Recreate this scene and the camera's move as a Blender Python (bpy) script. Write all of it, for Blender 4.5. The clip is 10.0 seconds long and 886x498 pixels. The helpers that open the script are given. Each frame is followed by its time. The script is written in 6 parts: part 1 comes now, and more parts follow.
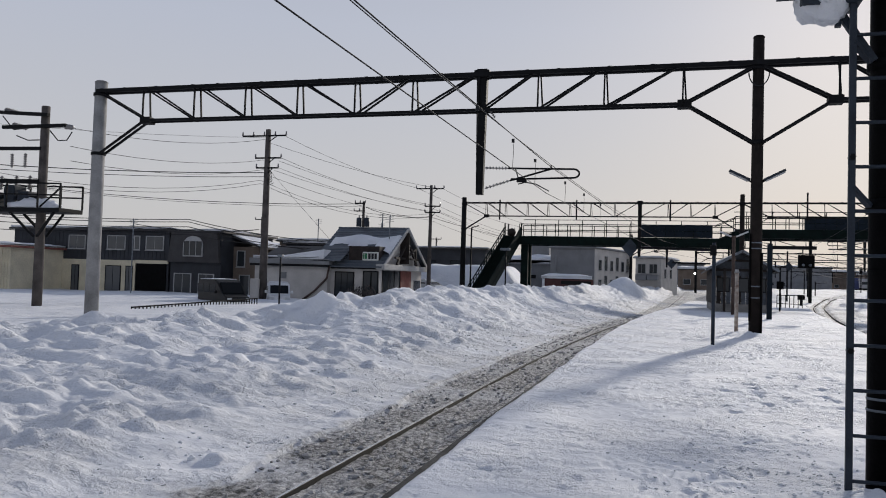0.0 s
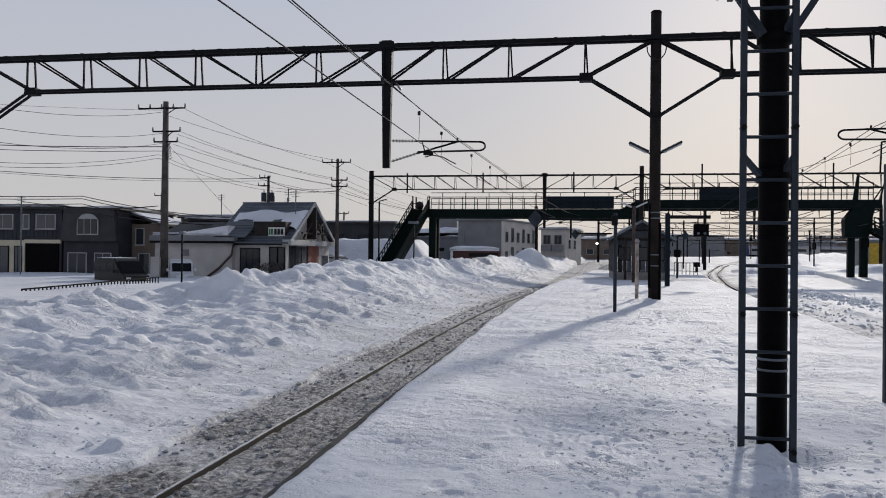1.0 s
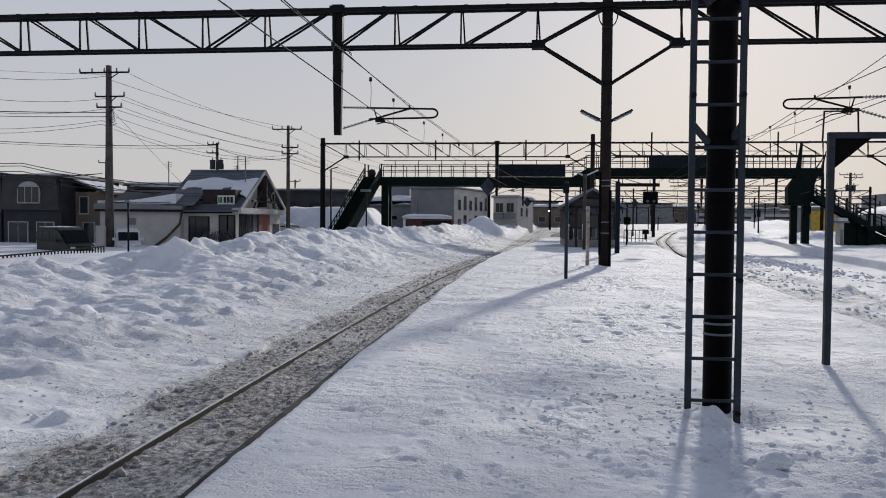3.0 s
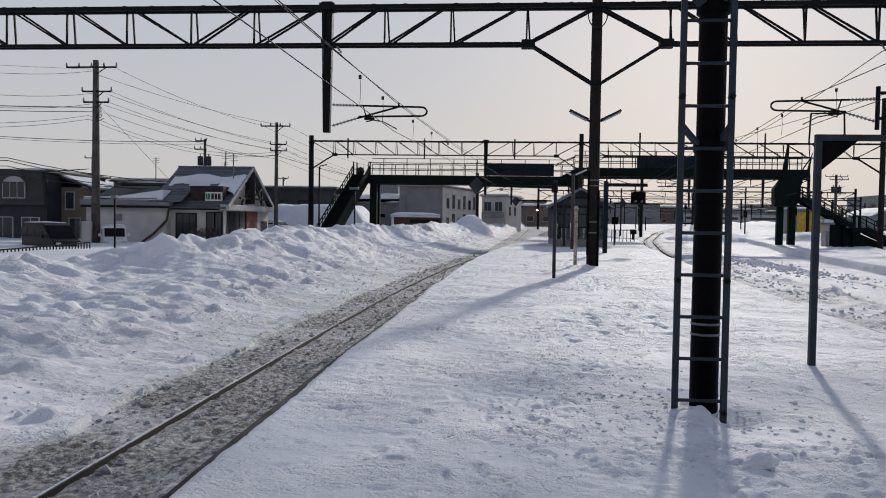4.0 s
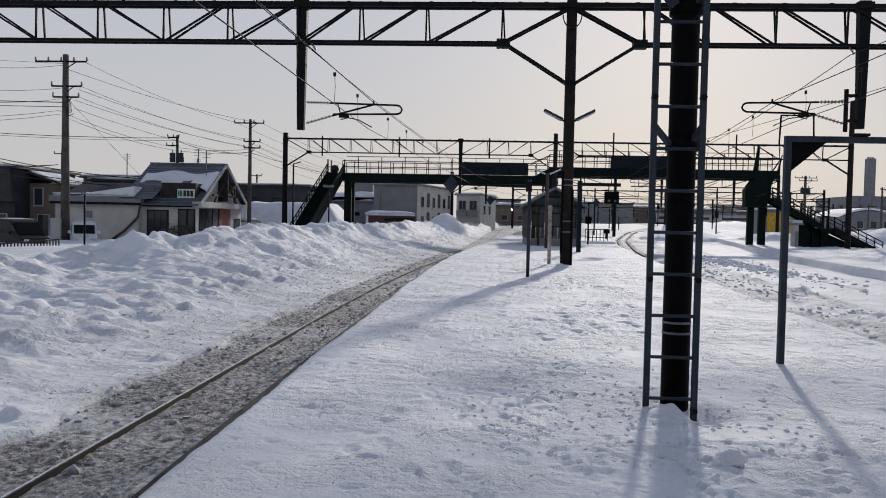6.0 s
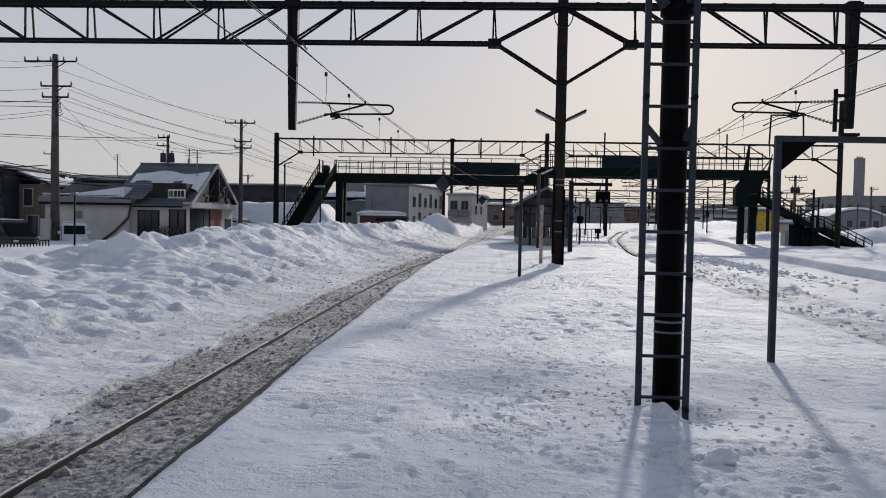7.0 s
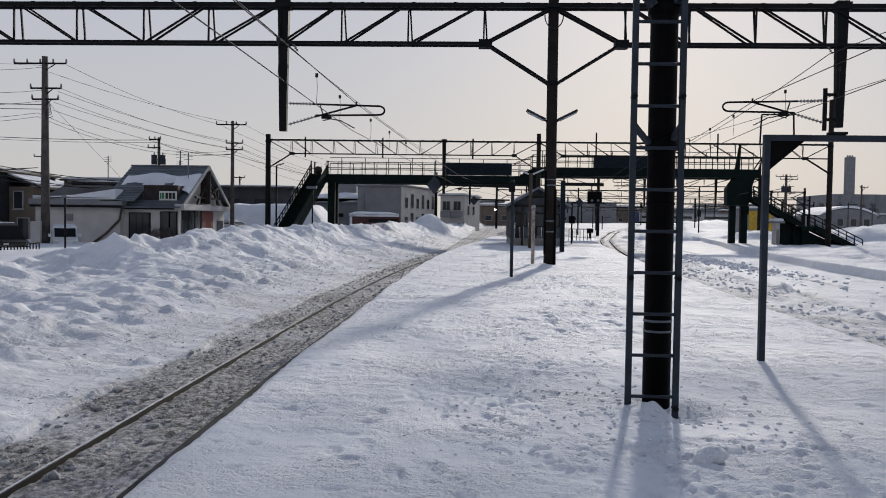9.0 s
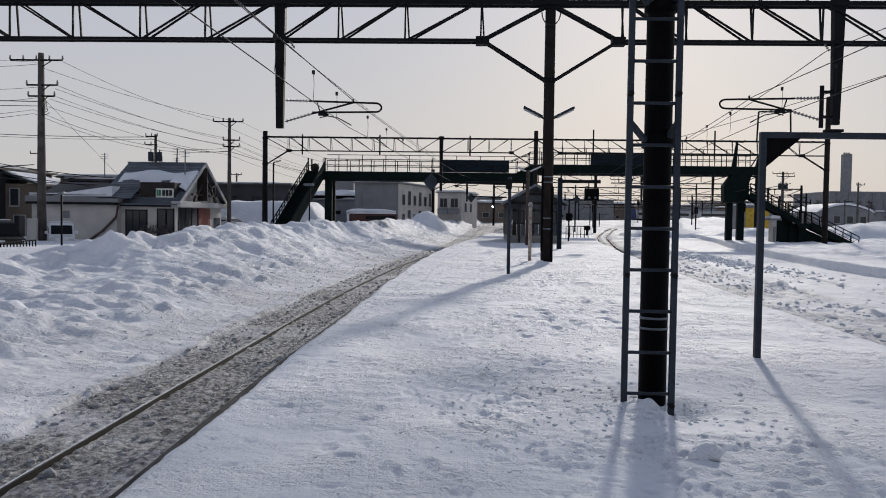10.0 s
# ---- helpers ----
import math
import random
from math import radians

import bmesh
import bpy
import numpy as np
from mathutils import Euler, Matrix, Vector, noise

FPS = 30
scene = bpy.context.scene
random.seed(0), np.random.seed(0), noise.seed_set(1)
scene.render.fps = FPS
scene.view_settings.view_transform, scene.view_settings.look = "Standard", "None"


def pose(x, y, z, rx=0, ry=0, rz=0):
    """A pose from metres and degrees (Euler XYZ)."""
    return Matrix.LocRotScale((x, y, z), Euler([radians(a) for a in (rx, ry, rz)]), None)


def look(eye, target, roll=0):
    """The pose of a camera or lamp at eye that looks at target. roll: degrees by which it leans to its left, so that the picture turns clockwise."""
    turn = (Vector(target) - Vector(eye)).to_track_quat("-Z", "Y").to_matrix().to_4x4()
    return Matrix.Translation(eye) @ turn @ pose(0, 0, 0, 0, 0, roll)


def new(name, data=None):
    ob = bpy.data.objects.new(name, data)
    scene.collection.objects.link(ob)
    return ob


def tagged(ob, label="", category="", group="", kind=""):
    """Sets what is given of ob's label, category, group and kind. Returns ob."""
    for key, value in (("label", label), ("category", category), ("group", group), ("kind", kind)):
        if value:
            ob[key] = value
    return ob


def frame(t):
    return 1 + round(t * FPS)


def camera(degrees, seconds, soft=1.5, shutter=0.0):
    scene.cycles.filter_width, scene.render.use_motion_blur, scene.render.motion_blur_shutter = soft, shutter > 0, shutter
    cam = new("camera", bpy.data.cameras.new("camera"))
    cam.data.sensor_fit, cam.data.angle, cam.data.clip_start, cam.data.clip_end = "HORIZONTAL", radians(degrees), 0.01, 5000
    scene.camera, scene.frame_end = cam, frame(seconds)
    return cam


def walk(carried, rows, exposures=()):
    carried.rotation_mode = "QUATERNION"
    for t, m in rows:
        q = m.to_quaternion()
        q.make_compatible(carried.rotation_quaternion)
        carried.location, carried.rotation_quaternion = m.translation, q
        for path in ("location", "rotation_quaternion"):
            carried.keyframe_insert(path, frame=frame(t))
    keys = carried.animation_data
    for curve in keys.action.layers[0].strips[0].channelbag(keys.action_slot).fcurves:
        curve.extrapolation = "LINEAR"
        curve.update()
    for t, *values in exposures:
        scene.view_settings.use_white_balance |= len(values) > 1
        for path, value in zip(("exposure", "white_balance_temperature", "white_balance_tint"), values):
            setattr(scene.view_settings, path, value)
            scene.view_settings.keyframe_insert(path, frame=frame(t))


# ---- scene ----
cam = camera(57.8, 10.0, soft=1.0)
PATH = [
    (0, (-0.008, -0.137, 1.412), (-0.562, 1.784, 1.487), 1.7),
    (0.5, (-0.007, -0.108, 1.409), (-0.416, 1.849, 1.463), 1.3),
    (1, (-0.004, -0.08, 1.406), (-0.335, 1.893, 1.42), 0.6),
    (1.5, (-0.011, -0.072, 1.407), (-0.295, 1.907, 1.385), 0.3),
    (2, (-0.008, -0.055, 1.403), (-0.263, 1.928, 1.36), 0.3),
    (2.5, (-0.004, -0.055, 1.401), (-0.236, 1.931, 1.343), 0.3),
    (4, (-0.013, -0.051, 1.403), (-0.197, 1.94, 1.335), 0.9),
    (4.5, (-0.017, -0.058, 1.405), (-0.185, 1.934, 1.336), 1.0),
    (5, (-0.011, -0.057, 1.402), (-0.162, 1.936, 1.333), 1.1),
    (5.5, (-0.006, -0.045, 1.401), (-0.141, 1.949, 1.331), 1.2),
    (7, (-0.012, -0.051, 1.4), (-0.112, 1.946, 1.33), 1.1),
    (7.5, (-0.002, -0.045, 1.399), (-0.097, 1.952, 1.329), 1.1),
    (8, (0.005, -0.046, 1.399), (-0.086, 1.951, 1.329), 1.0),
    (8.5, (0.008, -0.049, 1.398), (-0.08, 1.948, 1.33), 0.9),
    (9, (0.014, -0.045, 1.399), (-0.068, 1.953, 1.331), 0.8),
    (9.5, (0.019, -0.043, 1.397), (-0.059, 1.954, 1.327), 0.8),
    (10, (0.021, -0.044, 1.4), (-0.054, 1.953, 1.325), 0.8),
]
walk(cam, [(t, look(eye, at, roll)) for t, eye, at, roll in PATH])

# ---- light ----
SUN_AZ, SUN_EL = 13.0, 20.0
world = bpy.data.worlds.new("sky")
scene.world = world
world.use_nodes = True
wn, wl = world.node_tree.nodes, world.node_tree.links
sky = wn.new("ShaderNodeTexSky")
sky.sky_type, sky.sun_disc = "NISHITA", False
sky.sun_elevation, sky.sun_rotation = radians(SUN_EL), radians(SUN_AZ)
sky.air_density, sky.dust_density, sky.ozone_density = 1.0, 3.0, 1.0
# thin high haze: paler and warmer low down, greyer and bluer overhead
where = wn.new("ShaderNodeTexCoord")
split = wn.new("ShaderNodeSeparateXYZ")
haze = wn.new("ShaderNodeValToRGB")
for p, c in ((0.30, (0.475, 0.508, 0.60)), (0.99, (0.118, 0.162, 0.272))):
    e = haze.color_ramp.elements.new(p)
    e.color = (*c, 1)
haze.color_ramp.elements[0].color = (0.578, 0.563, 0.548, 1)
haze.color_ramp.elements.remove(haze.color_ramp.elements[-1])
lift = wn.new("ShaderNodeVectorMath")
lift.operation = "SCALE"
lift.inputs["Scale"].default_value = 10.0
veil = wn.new("ShaderNodeMix")
veil.data_type = "RGBA"
veil.inputs["Factor"].default_value = 0.953
wl.new(where.outputs["Generated"], split.inputs["Vector"])
wl.new(split.outputs["Z"], haze.inputs["Fac"])
wl.new(haze.outputs["Color"], lift.inputs[0])
wl.new(sky.outputs["Color"], veil.inputs["A"])
wl.new(lift.outputs["Vector"], veil.inputs["B"])
wl.new(veil.outputs["Result"], wn["Background"].inputs["Color"])
wn["Background"].inputs["Strength"].default_value = 0.1
sun = new("sun", bpy.data.lights.new("sun", "SUN"))
sun.data.energy, sun.data.angle, sun.data.color = 2.85, radians(2.1), (1.0, 0.93, 0.84)
sun.matrix_world = look((60 * math.sin(radians(SUN_AZ)), 60 * math.cos(radians(SUN_AZ)), 60 * math.tan(radians(SUN_EL))), (0, 0, 0))

# ---- materials ----


def material(name, color, rough=0.7, metal=0.0, vary=0.15, scale=3.0, bump=0.0, bump_scale=40.0, dark=None, per_object=0.0, gloss=0.3):
    """A surface with colour variation at two scales and fine relief."""
    m = bpy.data.materials.new(name)
    m.use_nodes = True
    n, l = m.node_tree.nodes, m.node_tree.links
    b = n["Principled BSDF"]
    b.inputs["Roughness"].default_value, b.inputs["Metallic"].default_value = rough, metal
    b.inputs["Specular IOR Level"].default_value = gloss
    co = n.new("ShaderNodeTexCoord")
    big, fine = n.new("ShaderNodeTexNoise"), n.new("ShaderNodeTexNoise")
    big.inputs["Scale"].default_value, big.inputs["Detail"].default_value = scale, 5
    fine.inputs["Scale"].default_value, fine.inputs["Detail"].default_value = scale * 14, 4
    add = n.new("ShaderNodeMath")
    add.operation = "MULTIPLY_ADD"
    add.inputs[1].default_value = 0.45
    ramp = n.new("ShaderNodeValToRGB")
    c = Vector(color)
    lo = Vector(dark) if dark else c * (1 - 2 * vary)
    hi = Vector([min(0.95, v * (1 + vary)) for v in c])
    ramp.color_ramp.elements[0].position, ramp.color_ramp.elements[1].position = 0.45, 0.95
    ramp.color_ramp.elements[0].color, ramp.color_ramp.elements[1].color = (*lo, 1), (*hi, 1)
    for t in (big, fine):
        l.new(co.outputs["Object"], t.inputs["Vector"])
    l.new(fine.outputs["Fac"], add.inputs[0])
    l.new(big.outputs["Fac"], add.inputs[2])
    l.new(add.outputs[0], ramp.inputs["Fac"])
    out = ramp.outputs["Color"]
    if per_object:
        info, mul = n.new("ShaderNodeObjectInfo"), n.new("ShaderNodeHueSaturation")
        mp = n.new("ShaderNodeMapRange")
        mp.inputs["To Min"].default_value, mp.inputs["To Max"].default_value = 1 - per_object, 1 + per_object
        l.new(info.outputs["Random"], mp.inputs["Value"])
        l.new(mp.outputs["Result"], mul.inputs["Value"])
        l.new(out, mul.inputs["Color"])
        out = mul.outputs["Color"]
    l.new(out, b.inputs["Base Color"])
    if bump:
        bt, bp = n.new("ShaderNodeTexNoise"), n.new("ShaderNodeBump")
        bt.inputs["Scale"].default_value, bt.inputs["Detail"].default_value = bump_scale, 5
        bp.inputs["Strength"].default_value, bp.inputs["Distance"].default_value = bump, 0.02
        l.new(co.outputs["Object"], bt.inputs["Vector"])
        l.new(bt.outputs["Fac"], bp.inputs["Height"])
        l.new(bp.outputs["Normal"], b.inputs["Normal"])
    return m


def snow_material(name, dirty=False):
    """Wind-packed snow; the ground's snow takes grit where the attribute 'dirt' says so."""
    m = bpy.data.materials.new(name)
    m.use_nodes = True
    n, l = m.node_tree.nodes, m.node_tree.links
    b = n["Principled BSDF"]
    b.inputs["Roughness"].default_value = 0.75
    b.inputs["Specular IOR Level"].default_value = 0.16
    co = n.new("ShaderNodeTexCoord")
    pat = n.new("ShaderNodeTexNoise")
    pat.inputs["Scale"].default_value, pat.inputs["Detail"].default_value = 0.6, 6
    ramp = n.new("ShaderNodeValToRGB")
    ramp.color_ramp.elements[0].color, ramp.color_ramp.elements[1].color = (0.68, 0.70, 0.745, 1), (0.78, 0.79, 0.815, 1)
    ramp.color_ramp.elements[0].position, ramp.color_ramp.elements[1].position = 0.35, 0.65
    l.new(co.outputs["Object"], pat.inputs["Vector"])
    l.new(pat.outputs["Fac"], ramp.inputs["Fac"])
    col = ramp.outputs["Color"]
    h1, h2 = n.new("ShaderNodeTexNoise"), n.new("ShaderNodeTexNoise")
    h1.inputs["Scale"].default_value, h1.inputs["Detail"].default_value = 7.0, 9
    h1.inputs["Roughness"].default_value = 0.62
    h2.inputs["Scale"].default_value, h2.inputs["Detail"].default_value = 55.0, 4
    mix = n.new("ShaderNodeMath")
    mix.operation = "MULTIPLY_ADD"
    mix.inputs[1].default_value = 0.20
    l.new(co.outputs["Object"], h1.inputs["Vector"])
    l.new(co.outputs["Object"], h2.inputs["Vector"])
    l.new(h2.outputs["Fac"], mix.inputs[0])
    l.new(h1.outputs["Fac"], mix.inputs[2])
    bp = n.new("ShaderNodeBump")
    bp.inputs["Strength"].default_value, bp.inputs["Distance"].default_value = 0.85, 0.055
    # crusted patches beside smooth ones
    crust, amp, lump = n.new("ShaderNodeTexNoise"), n.new("ShaderNodeMapRange"), n.new("ShaderNodeMath")
    crust.inputs["Scale"].default_value, crust.inputs["Detail"].default_value = 0.9, 3
    amp.inputs["From Min"].default_value, amp.inputs["From Max"].default_value = 0.38, 0.62
    amp.inputs["To Min"].default_value, amp.inputs["To Max"].default_value = 0.3, 1.5
    lump.operation = "MULTIPLY"
    l.new(co.outputs["Object"], crust.inputs["Vector"])
    l.new(crust.outputs["Fac"], amp.inputs["Value"])
    # scattered shallow pits
    pit, pitr, pitm = n.new("ShaderNodeTexNoise"), n.new("ShaderNodeMapRange"), n.new("ShaderNodeMath")
    pit.inputs["Scale"].default_value, pit.inputs["Detail"].default_value = 13.0, 5
    pitr.inputs["From Min"].default_value, pitr.inputs["From Max"].default_value = 0.58, 0.68
    pitm.operation = "MULTIPLY_ADD"
    pitm.inputs[1].default_value = -0.24
    l.new(co.outputs["Object"], pit.inputs["Vector"])
    l.new(pit.outputs["Fac"], pitr.inputs["Value"])
    l.new(pitr.outputs["Result"], pitm.inputs[0])
    l.new(mix.outputs[0], pitm.inputs[2])
    l.new(pitm.outputs[0], lump.inputs[0])
    l.new(amp.outputs["Result"], lump.inputs[1])
    l.new(lump.outputs[0], bp.inputs["Height"])
    l.new(bp.outputs["Normal"], b.inputs["Normal"])
    if dirty:
        wide, bp2 = n.new("ShaderNodeTexNoise"), n.new("ShaderNodeBump")
        wide.inputs["Scale"].default_value, wide.inputs["Detail"].default_value = 2.2, 8
        bp2.inputs["Strength"].default_value, bp2.inputs["Distance"].default_value = 0.5, 0.14
        l.new(co.outputs["Object"], wide.inputs["Vector"])
        l.new(wide.outputs["Fac"], bp2.inputs["Height"])
        l.new(bp2.outputs["Normal"], bp.inputs["Normal"])
        at = n.new("ShaderNodeAttribute")
        at.attribute_name = "dirt"
        grit = n.new("ShaderNodeTexNoise")
        grit.inputs["Scale"].default_value, grit.inputs["Detail"].default_value = 11.0, 10
        grit.inputs["Roughness"].default_value = 0.7
        l.new(co.outputs["Object"], grit.inputs["Vector"])
        gr = n.new("ShaderNodeValToRGB")
        gr.color_ramp.elements[0].position, gr.color_ramp.elements[1].position = 0.42, 0.62
        gr.color_ramp.elements[0].color, gr.color_ramp.elements[1].color = (0.115, 0.113, 0.112, 1), (0.66, 0.655, 0.655, 1)
        l.new(grit.outputs["Fac"], gr.inputs["Fac"])
        bp3 = n.new("ShaderNodeBump")
        bp3.inputs["Distance"].default_value = 0.10
        l.new(at.outputs["Fac"], bp3.inputs["Strength"])
        l.new(grit.outputs["Fac"], bp3.inputs["Height"])
        l.new(bp.outputs["Normal"], bp3.inputs["Normal"])
        l.new(bp3.outputs["Normal"], b.inputs["Normal"])
        mx = n.new("ShaderNodeMix")
        mx.data_type = "RGBA"
        l.new(at.outputs["Fac"], mx.inputs["Factor"])
        l.new(col, mx.inputs["A"])
        l.new(gr.outputs["Color"], mx.inputs["B"])
        col = mx.outputs["Result"]
    l.new(col, b.inputs["Base Color"])
    return m


def glass_material(name, tint=(0.03, 0.035, 0.04), gloss=0.35):
    m = bpy.data.materials.new(name)
    m.use_nodes = True
    b = m.node_tree.nodes["Principled BSDF"]
    b.inputs["Base Color"].default_value = (*tint, 1)
    b.inputs["Roughness"].default_value = 0.1
    b.inputs["Specular IOR Level"].default_value = gloss
    return m


def lamp_material(name, color, strength):
    m = bpy.data.materials.new(name)
    m.use_nodes = True
    b = m.node_tree.nodes["Principled BSDF"]
    b.inputs["Emission Color"].default_value = (*color, 1)
    b.inputs["Emission Strength"].default_value = strength
    return m


SNOW = snow_material("snow")
GROUND_SNOW = snow_material("trodden_snow", True)
DARK_STEEL = material("dark_painted_steel", (0.007, 0.0075, 0.009), 0.65, 0.0, 0.3, 2.0, 0.15, 60, gloss=0.12)
RUSTY_STEEL = material("rusty_steel", (0.085, 0.06, 0.05), 0.75, 0.2, 0.3, 3.0, 0.25, 50)
BLACK_POLE = material("black_pole", (0.003, 0.003, 0.0035), 0.6, 0.0, 0.35, 4.0, 0.2, 40, gloss=0.06)
BROWN_POLE = material("brown_pole", (0.018, 0.014, 0.0125), 0.75, 0.0, 0.3, 3.0, 0.2, 40, gloss=0.15)
GALV = material("galvanised_steel", (0.16, 0.18, 0.205), 0.5, 0.6, 0.25, 5.0, 0.1, 60)
GREY_PAINT = material("slate_grey_paint", (0.026, 0.034, 0.047), 0.55, 0.0, 0.25, 4.0, 0.1, 60, gloss=0.2)
CONCRETE = material("concrete", (0.24, 0.235, 0.225), 0.85, 0.0, 0.25, 1.6, 0.35, 30)
DARK_CONCRETE = material("dark_concrete", (0.075, 0.074, 0.074), 0.9, 0.0, 0.35, 2.5, 0.4, 30, gloss=0.1)
POLE_CONCRETE = material("pole_concrete", (0.27, 0.27, 0.27), 0.8, 0.0, 0.2, 1.5, 0.2, 40)
GREEN_STEEL = material("dark_green_steel", (0.002, 0.0085, 0.0075), 0.6, 0.0, 0.3, 1.5, 0.1, 40, gloss=0.1)
NAVY_PANEL = material("navy_panel", (0.004, 0.010, 0.018), 0.5, 0.0, 0.25, 1.2, gloss=0.15)
RAIL_STEEL = material("rail_steel", (0.012, 0.010, 0.009), 0.8, 0.0, 0.3, 6.0, 0.1, 60)
RAIL_HEAD = material("polished_rail_head", (0.82, 0.83, 0.85), 0.16, 1.0, 0.05, 6.0)
WIRE = material("wire", (0.02, 0.02, 0.022), 0.8, 0.0, 0.2, 2.0)
CERAMIC = material("insulator_ceramic", (0.22, 0.21, 0.21), 0.3, 0.0, 0.2, 6.0)
WOOD_POLE = material("weathered_utility_pole", (0.085, 0.075, 0.07), 0.85, 0.0, 0.3, 2.0, 0.3, 40)
WHITE_WALL = material("off_white_render", (0.46, 0.44, 0.42), 0.85, 0.0, 0.12, 0.8, 0.2, 30)
GREY_WALL = material("pale_grey_cladding", (0.20, 0.205, 0.215), 0.8, 0.0, 0.12, 0.6, 0.15, 20)
CREAM_WALL = material("cream_cladding", (0.60, 0.54, 0.40), 0.8, 0.0, 0.15, 0.6, 0.15, 20)
BLACK_WALL = material("charcoal_cladding", (0.035, 0.038, 0.045), 0.7, 0.0, 0.25, 0.7, 0.15, 20)
BROWN_WALL = material("brown_cladding", (0.16, 0.125, 0.10), 0.8, 0.0, 0.2, 0.7, 0.15, 20)
TIMBER = material("dark_timber", (0.024, 0.018, 0.016), 0.75, 0.0, 0.3, 3.0, 0.2, 40)
ROOF = material("grey_blue_metal_roof", (0.10, 0.115, 0.135), 0.5, 0.2, 0.2, 0.8, 0.1, 20, per_object=0.12)
SLATE_BOARD = material("weathered_slate_boards", (0.085, 0.095, 0.11), 0.8, 0.0, 0.3, 2.0, 0.2, 30, per_object=0.25)
DARK_ROOF = material("dark_metal_roof", (0.05, 0.048, 0.05), 0.6, 0.2, 0.25, 0.8)
BRICK_RED = material("red_brown_panel", (0.20, 0.075, 0.06), 0.75, 0.0, 0.2, 2.0)
GLASS = glass_material("window_glass")
VAN_GLASS = glass_material("tinted_van_glass", (0.008, 0.009, 0.01), 0.12)
CURTAIN_GLASS = glass_material("curtained_window_glass", (0.085, 0.09, 0.095))
WHITE_FRAME = material("white_aluminium", (0.36, 0.36, 0.36), 0.5, 0.0, 0.1, 4.0)
CAR_BLACK = material("black_car_paint", (0.008, 0.008, 0.009), 0.5, 0.0, 0.3, 3.0)
CAR_WHITE = material("white_car_paint", (0.62, 0.63, 0.64), 0.3, 0.0, 0.1, 3.0)
CAR_RED = material("red_car_paint", (0.07, 0.025, 0.022), 0.5, 0.0, 0.2, 3.0)
TYRE = material("tyre_rubber", (0.02, 0.02, 0.02), 0.85)
YELLOW = material("yellow_paint", (0.50, 0.33, 0.04), 0.6, 0.0, 0.2, 2.0)
BLUE_TRAIN = material("blue_train_paint", (0.035, 0.045, 0.12), 0.35, 0.0, 0.15, 1.0)
TRAIN_STEEL = material("train_stainless", (0.36, 0.36, 0.37), 0.4, 0.6, 0.1, 2.0)
SIGN_WHITE = material("sign_white", (0.62, 0.63, 0.60), 0.6, 0.0, 0.1, 4.0)
SIGN_GREEN = material("sign_green", (0.03, 0.16, 0.07), 0.6)
SIGN_BLACK = material("sign_black", (0.02, 0.02, 0.022), 0.6)
SLUSH = material("dirty_slush", (0.44, 0.437, 0.437), 0.85, 0.0, 0.3, 6.0, 0.3, 50, dark=(0.12, 0.117, 0.115))
BARK = material("bark", (0.06, 0.05, 0.045), 0.9, 0.0, 0.3, 4.0)
TWIG = material("bare_twigs", (0.07, 0.062, 0.06), 0.9, 0.0, 0.3, 4.0)
LAMP_GLASS = material("lamp_diffuser", (0.5, 0.51, 0.52), 0.35, 0.0, 0.1, 5.0)
LAMP_LIT = lamp_material("lit_lamp", (1.0, 0.9, 0.72), 25.0)

# ---- building helpers ----


def thing(name, at=(0, 0, 0), label="", category="", group="", kind="", turn=0.0):
    ob = new(name)
    ob.location, ob.rotation_euler.z = at, radians(turn)
    ob.empty_display_size = 0.2
    return tagged(ob, label, category, group, kind)


def part(name, bm, mat, parent, label="", smooth=False):
    me = bpy.data.meshes.new(name)
    bmesh.ops.recalc_face_normals(bm, faces=bm.faces)
    bm.to_mesh(me)
    bm.free()
    me.materials.append(mat)
    if smooth:
        me.shade_smooth()
    ob = new(name, me)
    ob.parent = parent
    return tagged(ob, label)


def basis(a, b):
    d = (Vector(b) - Vector(a))
    n = d.normalized()
    up = Vector((0, 0, 1)) if abs(n.z) < 0.98 else Vector((0, 1, 0))
    side = n.cross(up).normalized()
    return n, side, side.cross(n).normalized()


def add_bar(bm, a, b, w, h=None, w2=None):
    """A square-section bar from a to b: w wide sideways, h deep."""
    h = h or w
    n, s, u = basis(a, b)
    rings = []
    for p, k in ((Vector(a), 1.0), (Vector(b), (w2 or w) / w)):
        rings.append([bm.verts.new(p + s * (i * w * k / 2) + u * (j * h * k / 2)) for i, j in ((-1, -1), (1, -1), (1, 1), (-1, 1))])
    for i in range(4):
        bm.faces.new((rings[0][i], rings[0][(i + 1) % 4], rings[1][(i + 1) % 4], rings[1][i]))
    bm.faces.new(rings[0][::-1])
    bm.faces.new(rings[1])


def add_rod(bm, pts, r, seg=8, r2=None, caps=True):
    """A round bar through the points, tapering from r to r2."""
    pts = [Vector(p) for p in pts]
    rings = []
    for i, p in enumerate(pts):
        a, b = pts[max(0, i - 1)], pts[min(len(pts) - 1, i + 1)]
        n, s, u = basis(a, b)
        k = r + ((r2 if r2 is not None else r) - r) * i / (len(pts) - 1)
        rings.append([bm.verts.new(p + (s * math.cos(t) + u * math.sin(t)) * k) for t in [2 * math.pi * j / seg for j in range(seg)]])
    for ra, rb in zip(rings, rings[1:]):
        for j in range(seg):
            bm.faces.new((ra[j], ra[(j + 1) % seg], rb[(j + 1) % seg], rb[j]))
    if caps:
        bm.faces.new(rings[0][::-1])
        bm.faces.new(rings[-1])


